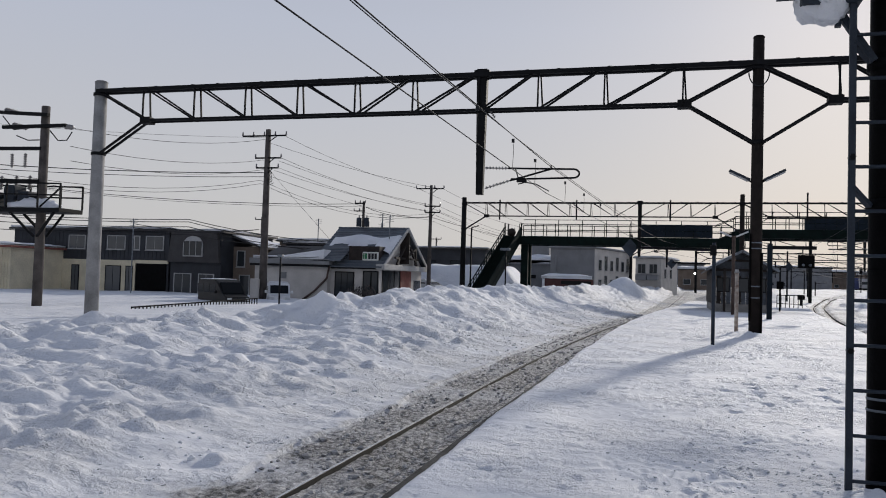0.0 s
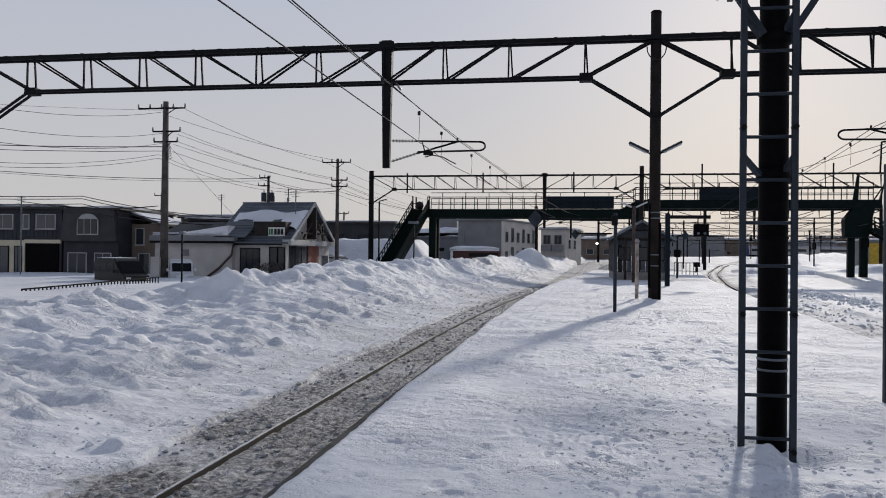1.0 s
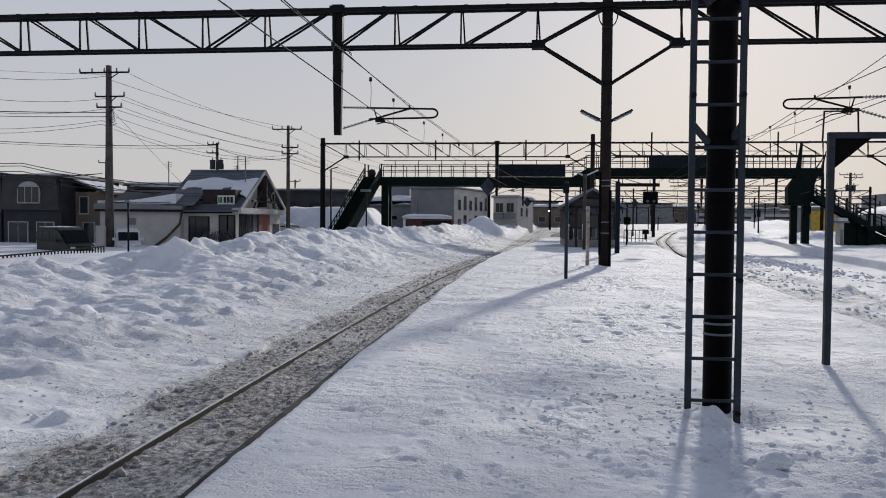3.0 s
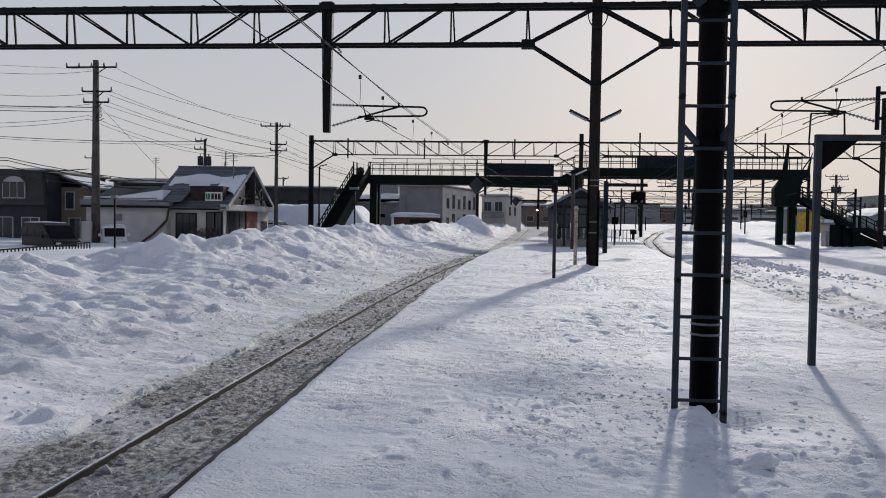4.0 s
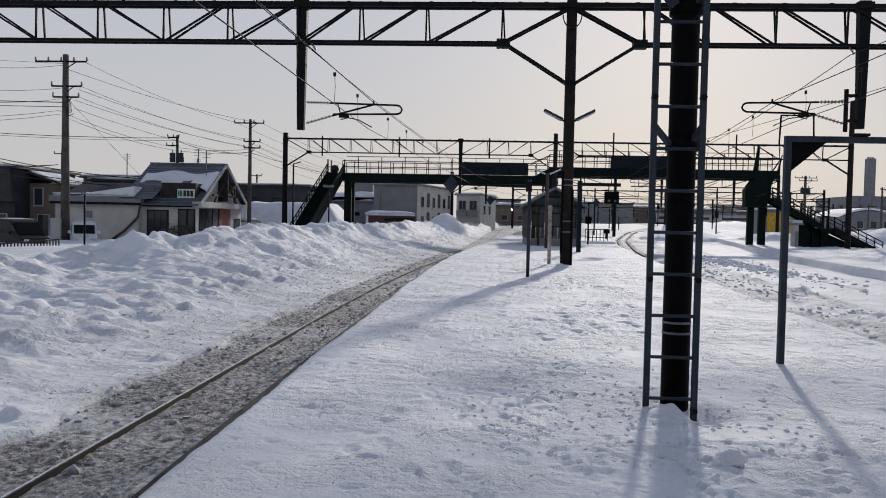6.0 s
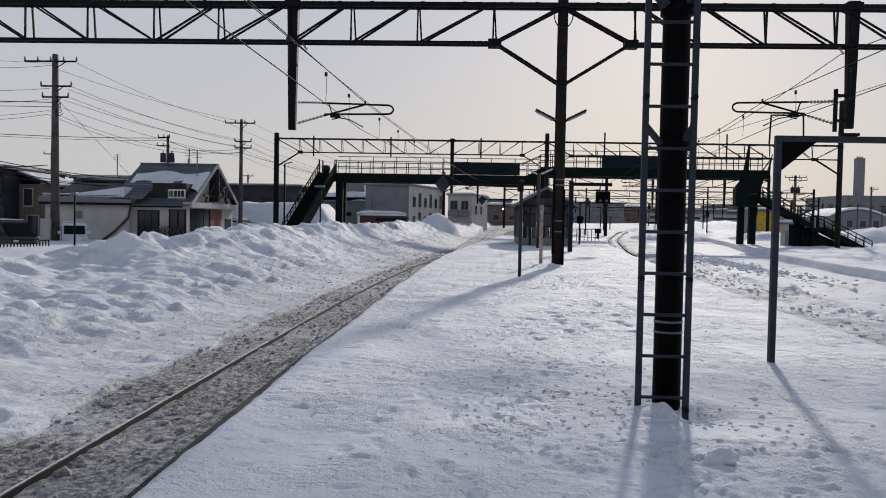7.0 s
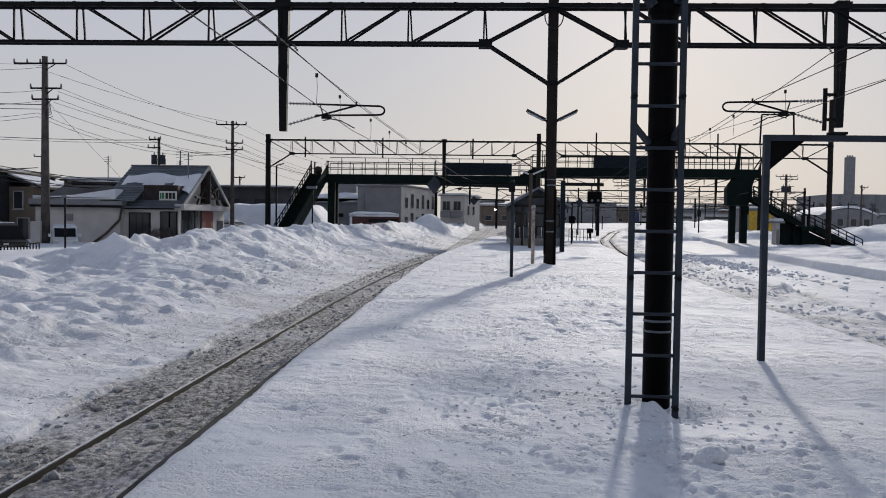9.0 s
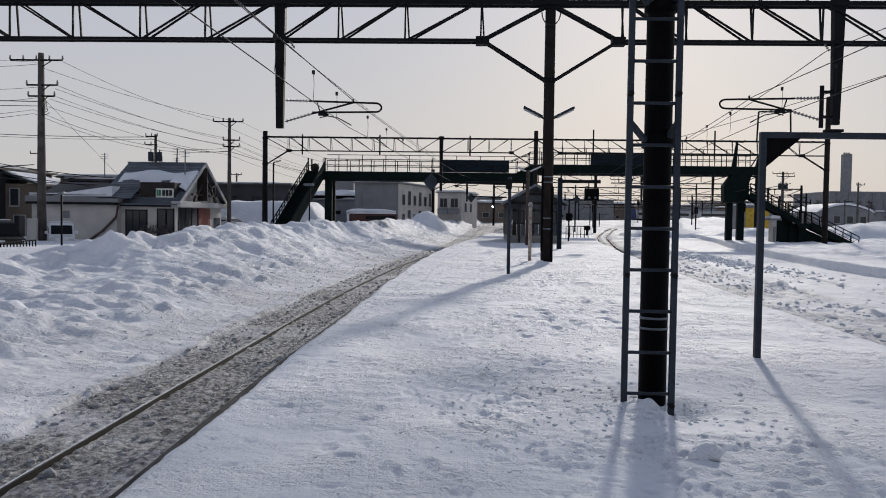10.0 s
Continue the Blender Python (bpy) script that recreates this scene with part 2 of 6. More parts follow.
def add_box(bm, lo, hi, bevel=0.0):
    g = bmesh.ops.create_cube(bm, size=1.0, matrix=Matrix.Translation((Vector(lo) + Vector(hi)) / 2) @ Matrix.Diagonal((hi[0] - lo[0], hi[1] - lo[1], hi[2] - lo[2], 1)))
    if bevel:
        edges = list({e for v in g["verts"] for e in v.link_edges})
        bmesh.ops.bevel(bm, geom=edges, offset=bevel, segments=2, affect="EDGES", profile=0.6)


def add_prism(bm, outline, y0, y1, axis="y"):
    """Extrudes an outline of (a, z) along y, or of (y, z) along x."""
    def at(a, z, d):
        return (a, d, z) if axis == "y" else (d, a, z)
    lo = [bm.verts.new(at(a, z, y0)) for a, z in outline]
    hi = [bm.verts.new(at(a, z, y1)) for a, z in outline]
    n = len(outline)
    for i in range(n):
        bm.faces.new((lo[i], lo[(i + 1) % n], hi[(i + 1) % n], hi[i]))
    bm.faces.new(lo[::-1])
    bm.faces.new(hi)


def bar(parent, name, mat, a, b, w, h=None, label="", w2=None):
    bm = bmesh.new()
    add_bar(bm, a, b, w, h, w2)
    return part(name, bm, mat, parent, label)


def rod(parent, name, mat, pts, r, seg=8, r2=None, label=""):
    bm = bmesh.new()
    add_rod(bm, pts, r, seg, r2)
    return part(name, bm, mat, parent, label, smooth=seg > 6)


def box(parent, name, mat, lo, hi, bevel=0.0, label=""):
    bm = bmesh.new()
    add_box(bm, lo, hi, bevel)
    return part(name, bm, mat, parent, label)


def prism(parent, name, mat, outline, y0, y1, axis="y", label=""):
    bm = bmesh.new()
    add_prism(bm, outline, y0, y1, axis)
    return part(name, bm, mat, parent, label)


def hashed(ix, iy, seed):
    v = np.sin(ix * 127.1 + iy * 311.7 + seed * 74.7) * 43758.5453
    return v - np.floor(v)


def vnoise(x, y, seed=0):
    """Smooth value noise in 0..1 on arrays."""
    x, y = np.broadcast_arrays(np.asarray(x, float), np.asarray(y, float))
    ix, iy = np.floor(x), np.floor(y)
    fx, fy = x - ix, y - iy
    fx, fy = fx * fx * fx * (fx * (fx * 6 - 15) + 10), fy * fy * fy * (fy * (fy * 6 - 15) + 10)
    a, b = hashed(ix, iy, seed), hashed(ix + 1, iy, seed)
    c, d = hashed(ix, iy + 1, seed), hashed(ix + 1, iy + 1, seed)
    return (a + (b - a) * fx) * (1 - fy) + (c + (d - c) * fx) * fy


def fbm(x, y, octaves=4, seed=0, gain=0.5):
    total, amp, norm = 0, 1.0, 0.0
    for i in range(octaves):
        total = total + amp * vnoise(x * 2 ** i + i * 17.3, y * 2 ** i - i * 9.1, seed + i)
        norm, amp = norm + amp, amp * gain
    return total / norm - 0.5


def sstep(a, b, x):
    t = np.clip((x - a) / (b - a), 0, 1)
    return t * t * (3 - 2 * t)


def specks(x, y, cell, seed, share, tall=1.0):
    """Scattered small lumps in 0..1: at most one in each cell, in a given share of the cells, longer along x where tall is below 1."""
    u, v = x / cell, y / (cell * tall)
    ix, iy = np.floor(u), np.floor(v)
    cx, cy = 0.32 + 0.36 * hashed(ix, iy, seed), 0.32 + 0.36 * hashed(ix, iy, seed + 1)
    size = 0.13 + 0.19 * hashed(ix, iy, seed + 2)
    lump = np.clip(1 - ((u - ix - cx) ** 2 + (v - iy - cy) ** 2) / size ** 2, 0, 1) ** 0.6
    return np.where(hashed(ix, iy, seed + 3) < share, lump * (0.4 + 0.6 * hashed(ix, iy, seed + 4)), 0)


def sheet(name, xs, ys, zs, mat, dirt=None):
    """A smooth grid mesh from arrays of rows and columns."""
    rows, cols = zs.shape
    co = np.stack([xs, ys, zs], -1).reshape(-1, 3)
    idx = np.arange(rows * cols).reshape(rows, cols)
    quads = np.stack([idx[:-1, :-1], idx[:-1, 1:], idx[1:, 1:], idx[1:, :-1]], -1).reshape(-1, 4)
    me = bpy.data.meshes.new(name)
    me.vertices.add(len(co))
    me.vertices.foreach_set("co", co.astype(np.float32).ravel())
    me.loops.add(quads.size)
    me.loops.foreach_set("vertex_index", quads.astype(np.int32).ravel())
    me.polygons.add(len(quads))
    me.polygons.foreach_set("loop_start", np.arange(0, quads.size, 4, dtype=np.int32))
    me.update(calc_edges=True)
    if dirt is not None:
        at = me.attributes.new("dirt", "FLOAT", "POINT")
        at.data.foreach_set("value", dirt.astype(np.float32).ravel())
    me.materials.append(mat)
    me.shade_smooth()
    return new(name, me)


# ---- plan ----
RAIL_Z = -0.85


def edge_left(y):
    """The platform's edge along the western track."""
    y = np.asarray(y, float)
    bend = np.clip(y, 18, 58)
    return -1.87 + 0.19 * np.exp(-np.clip(y - 2, 0, 99) / 5.0) + (bend - 18) ** 2 / 840.0 + 0.036 * np.clip(y - 58, 0, None) + 0.6 * (1 - np.exp(-np.clip(y - 58, 0, None) / 10.0))


def rise_north(y):
    """The yard climbs gently beyond the platform's end."""
    return 0.012 * np.clip(np.asarray(y, float) - 74, 0, 190)


EDGE_Y = [-40, 0, 10, 16.7, 21.9, 34.7, 50, 69.7, 100, 142, 200, 250, 420]
EDGE_X = [4.3, 4.6, 4.82, 5.24, 5.70, 6.62, 8.0, 10.3, 14.3, 22.5, 37.0, 53.0, 125.0]


def edge_right(y):
    """The platform's edge along the eastern track, rounded between its points."""
    y = np.asarray(y, float)
    return sum(np.interp(y + d, EDGE_Y, EDGE_X) for d in (-6, -3, 0, 3, 6)) / 5


def track_left(y):
    return edge_left(y) - 1.50


def track_right(y):
    return edge_right(y) + 1.55


CREST_Y = [-10, 8, 17.7, 26, 34, 60, 90, 140]
CREST_X = [-19, -17.5, -15.5, -13.2, -11.4, -11.6, -9.0, -1.0]
CREST_Z = [-0.3, -0.25, -0.2, -0.2, 0.75, 0.85, 0.8, 0.3]


def bank_foot(y):
    """Where the plough has cut the snow east of the tracks."""
    y = np.asarray(y, float)
    return np.interp(y, [0, 35, 42, 57, 81, 122, 200], [15.5, 17.4, 17.8, 20.2, 24.6, 31, 46]) + 0.5 * fbm(y * 0.15, y * 0 + 7, 2, 71)


def ground_height(x, y):
    """The snow outside the platform, and how dirty it is."""
    x, y = np.broadcast_arrays(np.asarray(x, float), np.asarray(y, float))
    u = x - edge_left(y)
    near = np.clip(1.3 - y / 140, 0.15, 1)
    # beside the western track: bed, low cut, bank, ridge, forecourt
    wave = 0.25 * fbm(x * 0.35, y * 0.35, 3, 3)
    cut = -2.98 - 0.012 * np.clip(y - 18, 0, 60) + 0.4 * fbm(x * 0 + 3.0, y * 0.6, 3, 9) + 0.12 * fbm(x * 0 + 8.0, y * 2.6, 2, 10)
    bed = -0.898 + (0.045 * fbm(x * 2.0, y * 2.0, 3, 21, 0.6) + 0.05 * fbm(x * 9.5, y * 9.5, 3, 25, 0.7) + 0.035 * specks(x, y, 0.16, 26, 0.5) + 0.05 * specks(x, y, 0.34, 28, 0.22) - 0.02) * near + 0.075 * sstep(-1.35, -1.15, u)
    rise = np.interp(y, [0, 20, 40, 200], [0.36, 0.40, 0.42, 0.42])
    bank = -0.905 + (rise + 0.04) * sstep(-3.2, -7.5, u) + wave * sstep(-3.5, -8, u) + (0.40 * fbm(x * 0.6 + 0.25 * y, y * 0.9, 4, 5, 0.58) - 0.30 * np.abs(fbm(x * 1.3, y * 1.1, 4, 6, 0.65)) + 0.05) * sstep(-3.6, -6.5, u) + 0.17 * fbm(x * 2.6, y * 2.6, 4, 7, 0.62) * (0.35 + 0.65 * sstep(-3.4, -6, u)) * near
    bank = bank + 0.05 * sstep(cut + 0.05, cut - 0.03, u) * (0.6 + 1.6 * np.clip(fbm(y * 0.8, y * 0 + 4.0, 3, 13), -0.3, 0.5))
    bank = bank + (0.07 * np.tanh(12 * fbm(x * 0.6, y * 0.9, 4, 14, 0.6)) + 0.035 * np.tanh(12 * fbm(x * 1.9, y * 2.4, 3, 16, 0.6))) * sstep(cut - 0.8, cut - 3.5, u)
    bank = bank + (0.045 * specks(x, y, 0.30, 15, 0.22) + 0.10 * specks(x, y, 0.8, 17, 0.14) + 0.03 * specks(x, y, 0.17, 19, 0.16)) * sstep(cut, cut - 0.4, u)
    cx, cz = np.interp(y, CREST_Y, CREST_X), np.interp(y, CREST_Y, CREST_Z)
    cx = cx + 1.6 * fbm(y * 0.12, y * 0 + 2.0, 2, 12)
    lump = 0.8 * fbm(x * 0.33, y * 0.33, 3, 31, 0.5) + 0.75 * fbm(x * 0.8, y * 0.8, 4, 33, 0.6) - 0.5 * np.abs(fbm(x * 1.1, y * 1.1, 3, 34, 0.6)) + 0.12 + 0.13 * np.tanh(12 * fbm(x * 0.55, y * 0.8, 4, 36, 0.6)) + 0.06 * np.tanh(12 * fbm(x * 1.6, y * 2.1, 3, 37, 0.6))
    width = np.where(x > cx, np.interp(y, [0, 30, 50, 140], [2.9, 2.6, 2.1, 2.1]), 2.8)
    ridge = np.exp(-((x - cx) / width) ** 2)
    yard = -0.45 + 0.35 * fbm(x * 0.12, y * 0.12, 3, 41) + 0.06 * fbm(x * 0.8, y * 0.8, 3, 42)
    left = np.where(x > cx, bank, bank + (yard - bank) * sstep(0, -5.0, x - cx))
    base_left = left
    left = left + np.clip(cz + lump - base_left, -0.2, None) * ridge
    left = np.where(u > cut, bed, left)
    # east of the platform: track, ruts, a ploughed bank, rough snow
    v = x - edge_right(y)
    rut = 0
    for off in (1.02, 2.09, 5.0, 7.7):
        rut = rut - (0.10 + 0.07 * (off < 3) * sstep(30, 50, y)) * np.exp(-((v - off - 0.1 * fbm(y * 0.5, y * 0 + off, 2, 51)) / (0.3 if off < 3 else 0.2)) ** 2)
    clods = 0.5 * np.clip(fbm(x * 1.2, y * 1.2, 4, 61, 0.6) + 0.02, 0, None) * np.exp(-((v - 4.4) / 0.5) ** 2)
    clods = clods + (0.12 * specks(x, y, 0.7, 62, 0.85) + 0.06 * specks(x, y, 0.4, 64, 0.8)) * np.exp(-((x - 14.3) / 0.9) ** 2 - ((y - 51) / 8.5) ** 2)
    clods = clods + (0.05 * specks(x, y, 0.35, 65, 0.5) + 0.09 * specks(x, y, 0.5, 66, 0.25)) * sstep(4.5, 2.5, v) + 0.07 * specks(x, y, 1.1, 67, 0.10)
    clods = clods + 0.24 * np.exp(-((x - 10.75) / 0.4) ** 2 - ((y - 28.2) / 0.5) ** 2) * (1 + 1.2 * fbm(x * 3, y * 3, 3, 68))
    foot = bank_foot(y)
    right = -0.86 + 0.06 * fbm(x * 0.5, y * 0.5, 4, 55) + 0.16 * fbm(x * 2.2, y * 2.2, 4, 57, 0.65) * (0.12 + 0.9 * np.exp(-((v - 2.9) / 1.6) ** 2)) + rut + clods
    up = sstep(0.0, 0.16, x - foot)
    right = right + up * (0.42 + 0.10 * np.exp(-((x - foot - 1.6) / 1.4) ** 2) + (0.5 * fbm(x * 0.35, y * 0.35, 4, 58) + 0.45 * fbm(x * 1.2, y * 1.2, 4, 59, 0.6)) * sstep(1, 5, x - foot))
    far = sstep(150, 400, y)
    z = np.where(x < (edge_left(y) + edge_right(y)) / 2, left, right)
    z = z * (1 - far) + (-0.75 + 0.9 * fbm(x * 0.02, y * 0.02, 3, 77)) * far
    # heaps left by the plough
    for hx, hy, hz, hw in ((-6.1, 102, 2.4, 2.9), (7.5, 112, 1.3, 4), (30, 62, 0.5, 4), (40, 64, 0.6, 4), (34, 96, 1.2, 5), (48, 100, 1.8, 6), (58, 112, 2.0, 8), (25, 106, 0.9, 5), (11, 128, 1.6, 5), (35, 150, 1.6, 6), (44, 168, 1.6, 6), (52, 175, 2.0, 8)):
        r = np.sqrt((x - hx) ** 2 + (y - hy) ** 2) / hw
        z = np.where(r < 1.15, np.maximum(z, hz * (1 + 0.5 * fbm(x * 0.5, y * 0.5, 3, 81)) * np.clip(1.0 - (r / 1.15) ** 2, 0, 1) - 0.6), z)
    # the long pile behind the stairs
    pile = (3.4 + 0.5 * fbm(x * 0.5, y * 0.5, 3, 83)) * sstep(-29.5, -27, x) * sstep(-14.3, -18.0, x) * sstep(81.5, 85, y) * sstep(95, 91, y) - 0.6
    z = np.where(pile > -0.5, np.maximum(z, pile), z) + rise_north(y)
    grit = fbm(x * 0.7, y * 0.7, 4, 91)
    d_left = sstep(cut - 0.18, cut + 0.22, u + 0.25 * fbm(x * 3.0, y * 3.0, 3, 95)) * np.clip(0.9 + 0.9 * grit, 0, 1) + np.interp(y, [12, 45], [0.42, 0.72]) * sstep(-8.5, -3.2, u) * np.clip(0.42 + 1.6 * grit, 0, 1) * (u < cut)
    d_right = 0.62 * sstep(6.0, 3.2, v) * np.clip(0.55 + 1.4 * grit, 0, 1) + 0.75 * np.clip(-rut / 0.1, 0, 1) * np.clip(0.55 + 2 * grit, 0, 1)
    dirt = np.where(x < (edge_left(y) + edge_right(y)) / 2, d_left, d_right) * (1 - far)
    return z, np.clip(dirt, 0, 1)


# ---- ground ----
def steps(a, b, grow, first):
    out, d = [a], first
    while out[-1] < b:
        out.append(out[-1] + d)
        d *= grow
    return out


gx = np.array(sorted({round(v, 3) for v in
    [-1.5 - v for v in steps(0.0, 3.9, 1.0, 0.033)] + [-5.4 - v for v in steps(0.0, 2.6, 1.0, 0.055)] + [-8.0 - v for v in steps(0, 12, 1.004, 0.085)] + [-20.2 - v for v in steps(0, 40, 1.04, 0.16)] + [-61 - v for v in steps(1, 2600, 1.35, 4)]
    + [0.2, 2, 3.6] + [4.2 + v for v in steps(0, 14, 1.0, 0.10)] + [18.38, 18.43, 18.46, 18.5, 18.56, 18.62] + [18.4 + v for v in steps(0, 40, 1.02, 0.14)] + [59 + v for v in steps(1, 2600, 1.35, 4)]}))
gy = np.array(sorted({round(v, 3) for v in [-900, -300, -120, -60, -30, -15, -6, 0, 2] + [3.0 + v for v in steps(0, 117, 1.0065, 0.033)] + [121 + v for v in steps(0, 4000, 1.12, 2.0)]}))
# the lines follow the curve of the platform a little, so that the bed keeps its detail
X, Y = np.meshgrid(gx, gy)
yc = np.minimum(gy, 150)
b_left, b_right, b_foot = edge_left(yc) + 1.87, edge_right(yc) - 4.7, bank_foot(yc) - 18.4
for r in range(len(gy)):
    X[r] += np.interp(gx, [-61, -20, -8, -1, 4.2, 18.4, 58, 300], [0, 0.5 * b_left[r], b_left[r], b_left[r], b_right[r], b_foot[r], 0.6 * b_foot[r], 0])
Z, D = ground_height(X, Y)
inside = (X > edge_left(Y) + 0.25) & (X < edge_right(Y) - 0.25) & (Y < 84)
Z = np.where(inside, -1.15, Z)
tagged(sheet("ground", X, Y, Z, GROUND_SNOW, D), "deep ploughed snow with dirty track beds", "ground", kind="structure")

# ---- platform ----
platform = thing("platform", (0, 0, 0), "snow-covered concrete island platform between curving tracks", "platform", kind="structure")
py = np.array(sorted({round(v, 3) for v in [-30, -14, -6, -2, 0, 1.5] + [2.6 + v for v in steps(0, 85, 1.0056, 0.0165)] if v < 86}))
ps = np.concatenate([[0, 0.0, 0.0, 0.0], np.linspace(0, 1, 391), [1, 1, 1, 1]])
S, PY = np.meshgrid(ps, py)
wig = 0.05 * fbm(PY * 0.7, PY * 0 + 1.0, 3, 101, 0.5) + 0.015 * fbm(PY * 3.1, PY * 0 + 5.0, 2, 104)
wig_r = 0.08 * fbm(PY * 0.8, PY * 0 + 3.0, 4, 105, 0.6)
el, er = edge_left(PY) + wig, edge_right(PY) + wig_r
el, er = np.where(PY > 80, el + (PY - 80) * 0.3, el), np.where(PY > 80, er - (PY - 80) * 0.3, er)
PX = el + (er - el) * S
near = np.clip(1.4 - PY / 40, 0.2, 1)
trod = sstep(-0.10, 0.16, fbm(PX * 0.55, PY * 0.45, 3, 122)) * (0.35 + 0.65 * np.exp(-((PX - 0.7 - 0.03 * PY) / 1.3) ** 2))
PZ = 0.06 * fbm(PX * 0.30, PY * 0.30, 2, 111) + 0.028 * fbm(PX * 1.1, PY * 1.4, 3, 113, 0.5) * near
PZ += (0.010 * fbm(PX * 4.0, PY * 6.0, 4, 117, 0.6) + trod * (0.030 * fbm(PX * 7.0, PY * 12.0, 3, 118, 0.65) - 0.016 * np.abs(fbm(PX * 5.0, PY * 9.0, 3, 120, 0.6)) + 0.009 * np.tanh(12 * fbm(PX * 5.0, PY * 9.0, 3, 126, 0.6)))) * near
# pock marks and crumbs: clusters where people have stood, strays elsewhere
PZ += -0.032 * specks(PX, PY, 0.15, 130, 0.5, 0.8) * trod - 0.030 * specks(PX, PY, 0.30, 134, 0.22, 0.6) + 0.026 * specks(PX, PY, 0.12, 138, 0.25) * trod
PZ += -0.070 * specks(PX, PY, 0.44, 142, 0.52, 0.9) * sstep(7, 13, PY) * (0.4 + trod) + 0.012 * specks(PX, PY, 0.45, 146, 0.05)
# boot prints with a ragged tread, in loose trails
rng = random.Random(5)
for k in range(230):
    if k < 80:
        fx, fy = rng.gauss(0.35, 0.65), rng.gauss(5.6, 1.1)
    elif k < 130:
        fx, fy = rng.gauss(2.3, 0.5), rng.uniform(3.6, 9)
    else:
        fy = rng.uniform(8, 34)
        fx = rng.gauss(0.9 + 0.03 * fy, 0.8)
    turn, deep = rng.gauss(0.15, 0.5), rng.uniform(0.010, 0.022)
    sel = np.where(np.abs(PY[:, 0] - fy) < 0.3)[0]
    if not len(sel):
        continue
    r0, r1 = sel.min(), sel.max() + 1
    dx, dy = PX[r0:r1] - fx, PY[r0:r1] - fy
    a, b = dx * math.cos(turn) + dy * math.sin(turn), -dx * math.sin(turn) + dy * math.cos(turn)
    q = (a / (0.05 + 0.012 * np.sign(b))) ** 2 + (b / 0.145) ** 2
    tread = 0.35 + 0.5 * np.tanh(9 * fbm(PX[r0:r1] * 16, PY[r0:r1] * 30, 2, 150 + k))
    PZ[r0:r1] += -deep * tread * sstep(1.15, 0.75, q) + 0.35 * deep * np.exp(-((np.sqrt(q) - 1.15) / 0.1) ** 2)
# snow heaped round the foot of the ladder pole, and a drift along the western edge
PZ += 0.09 * np.exp(-(((PX - 1.34) / 0.13) ** 2 + ((PY - 5.86) / 0.14) ** 2)) * (1 + 1.2 * fbm(PX * 7, PY * 7, 3, 124)) - 0.10 * np.exp(-(((PX - 1.55) / 0.22) ** 2 + ((PY - 5.9) / 0.3) ** 2)) + 0.03 * np.exp(-(((PX - 1.3) / 0.6) ** 2 + ((PY - 6.0) / 0.8) ** 2)) * (1 + 2 * fbm(PX * 3, PY * 3, 3, 119))
PZ += 0.05 * np.exp(-((PX - el - 0.5) / 0.5) ** 2) * fbm(PY * 0.4, PY * 0 + 9, 3, 121) * 2
PZ += 0.10 * np.exp(-(((PX - 2.2) / 0.5) ** 2 + ((PY - 26.1) / 0.8) ** 2))
lip = np.minimum(PX - el, er - PX)
PZ += -0.035 * np.exp(-lip / 0.03)
for j, (dx, dz) in enumerate(((0.06, -0.30), (0.03, -0.22), (-0.015, -0.16), (-0.015, -0.12))):
    PX[:, j] += dx
    PZ[:, j] = PZ[:, 4] + dz + 0.12
    PX[:, -1 - j] -= dx
    PZ[:, -1 - j] = PZ[:, -5] + dz + 0.12
cover = sheet("snow_cover", PX, PY, PZ, SNOW)
cover.parent = platform
for name, fn, sgn in (("western_wall", edge_left, 1), ("eastern_wall", edge_right, -1)):
    bm = bmesh.new()
    ys = [-30, -10, 0, 2.5, 5, 7.5, 10, 12.5, 15, 20, 25, 30, 35, 40, 45, 50, 55, 60, 65, 70, 75, 80, 84]
    ring = []
    for y in ys:
        e = float(fn(y)) + (float(np.interp(y, [7, 20], [-0.10, 0.0])) if sgn > 0 else 0.07)
        ring.append([bm.verts.new((e + sgn * dx, y, z)) for dx, z in ((0, -1.5), (0, -0.06 if sgn > 0 else -0.10), (0.5, -0.16 if sgn > 0 else -0.25), (0.5, -1.5))])
    for a, b in zip(ring, ring[1:]):
        for i in range(4):
            bm.faces.new((a[i], a[(i + 1) % 4], b[(i + 1) % 4], b[i]))
    bm.faces.new(ring[0])
    bm.faces.new(ring[-1][::-1])
    part("retaining_wall", bm, DARK_CONCRETE, platform, "dark concrete platform face")


# ---- tracks ----
def track(name, centre, y0, y1, label, gauge=1.067, raise_by=0.0, head=RAIL_HEAD):
    th = thing(name, (0, 0, 0), label, "railway track", kind="structure")
    n = int((y1 - y0) / 2.5)
    for side in (-1, 1):
        line = []
        for i in range(n + 1):
            y = y0 + (y1 - y0) * i / n
            c, c2 = float(centre(y)), float(centre(y + 0.5))
            nx, ny = 0.5, -(c2 - c)
            k = side * gauge / 2 / math.hypot(nx, ny)
            line.append((c + nx * k, y + ny * k, RAIL_Z + raise_by + float(rise_north(y)) - (0.02 if side > 0 else 0)))
        bm = bmesh.new()
        for w, z0, z1 in ((0.11, -0.14, -0.125), (0.034, -0.126, -0.012)):
            for a, b in zip(line, line[1:]):
                add_bar(bm, (a[0], a[1], a[2] + (z0 + z1) / 2), (b[0], b[1], b[2] + (z0 + z1) / 2), w, z1 - z0)
        rail = part("rail", bm, RAIL_STEEL, th)
        bm = bmesh.new()
        for a, b in zip(line, line[1:]):
            add_bar(bm, (a[0], a[1], a[2] - 0.006), (b[0], b[1], b[2] - 0.006), 0.020, 0.012)
        part("rail_head", bm, head, rail, "worn rail head")
    return th


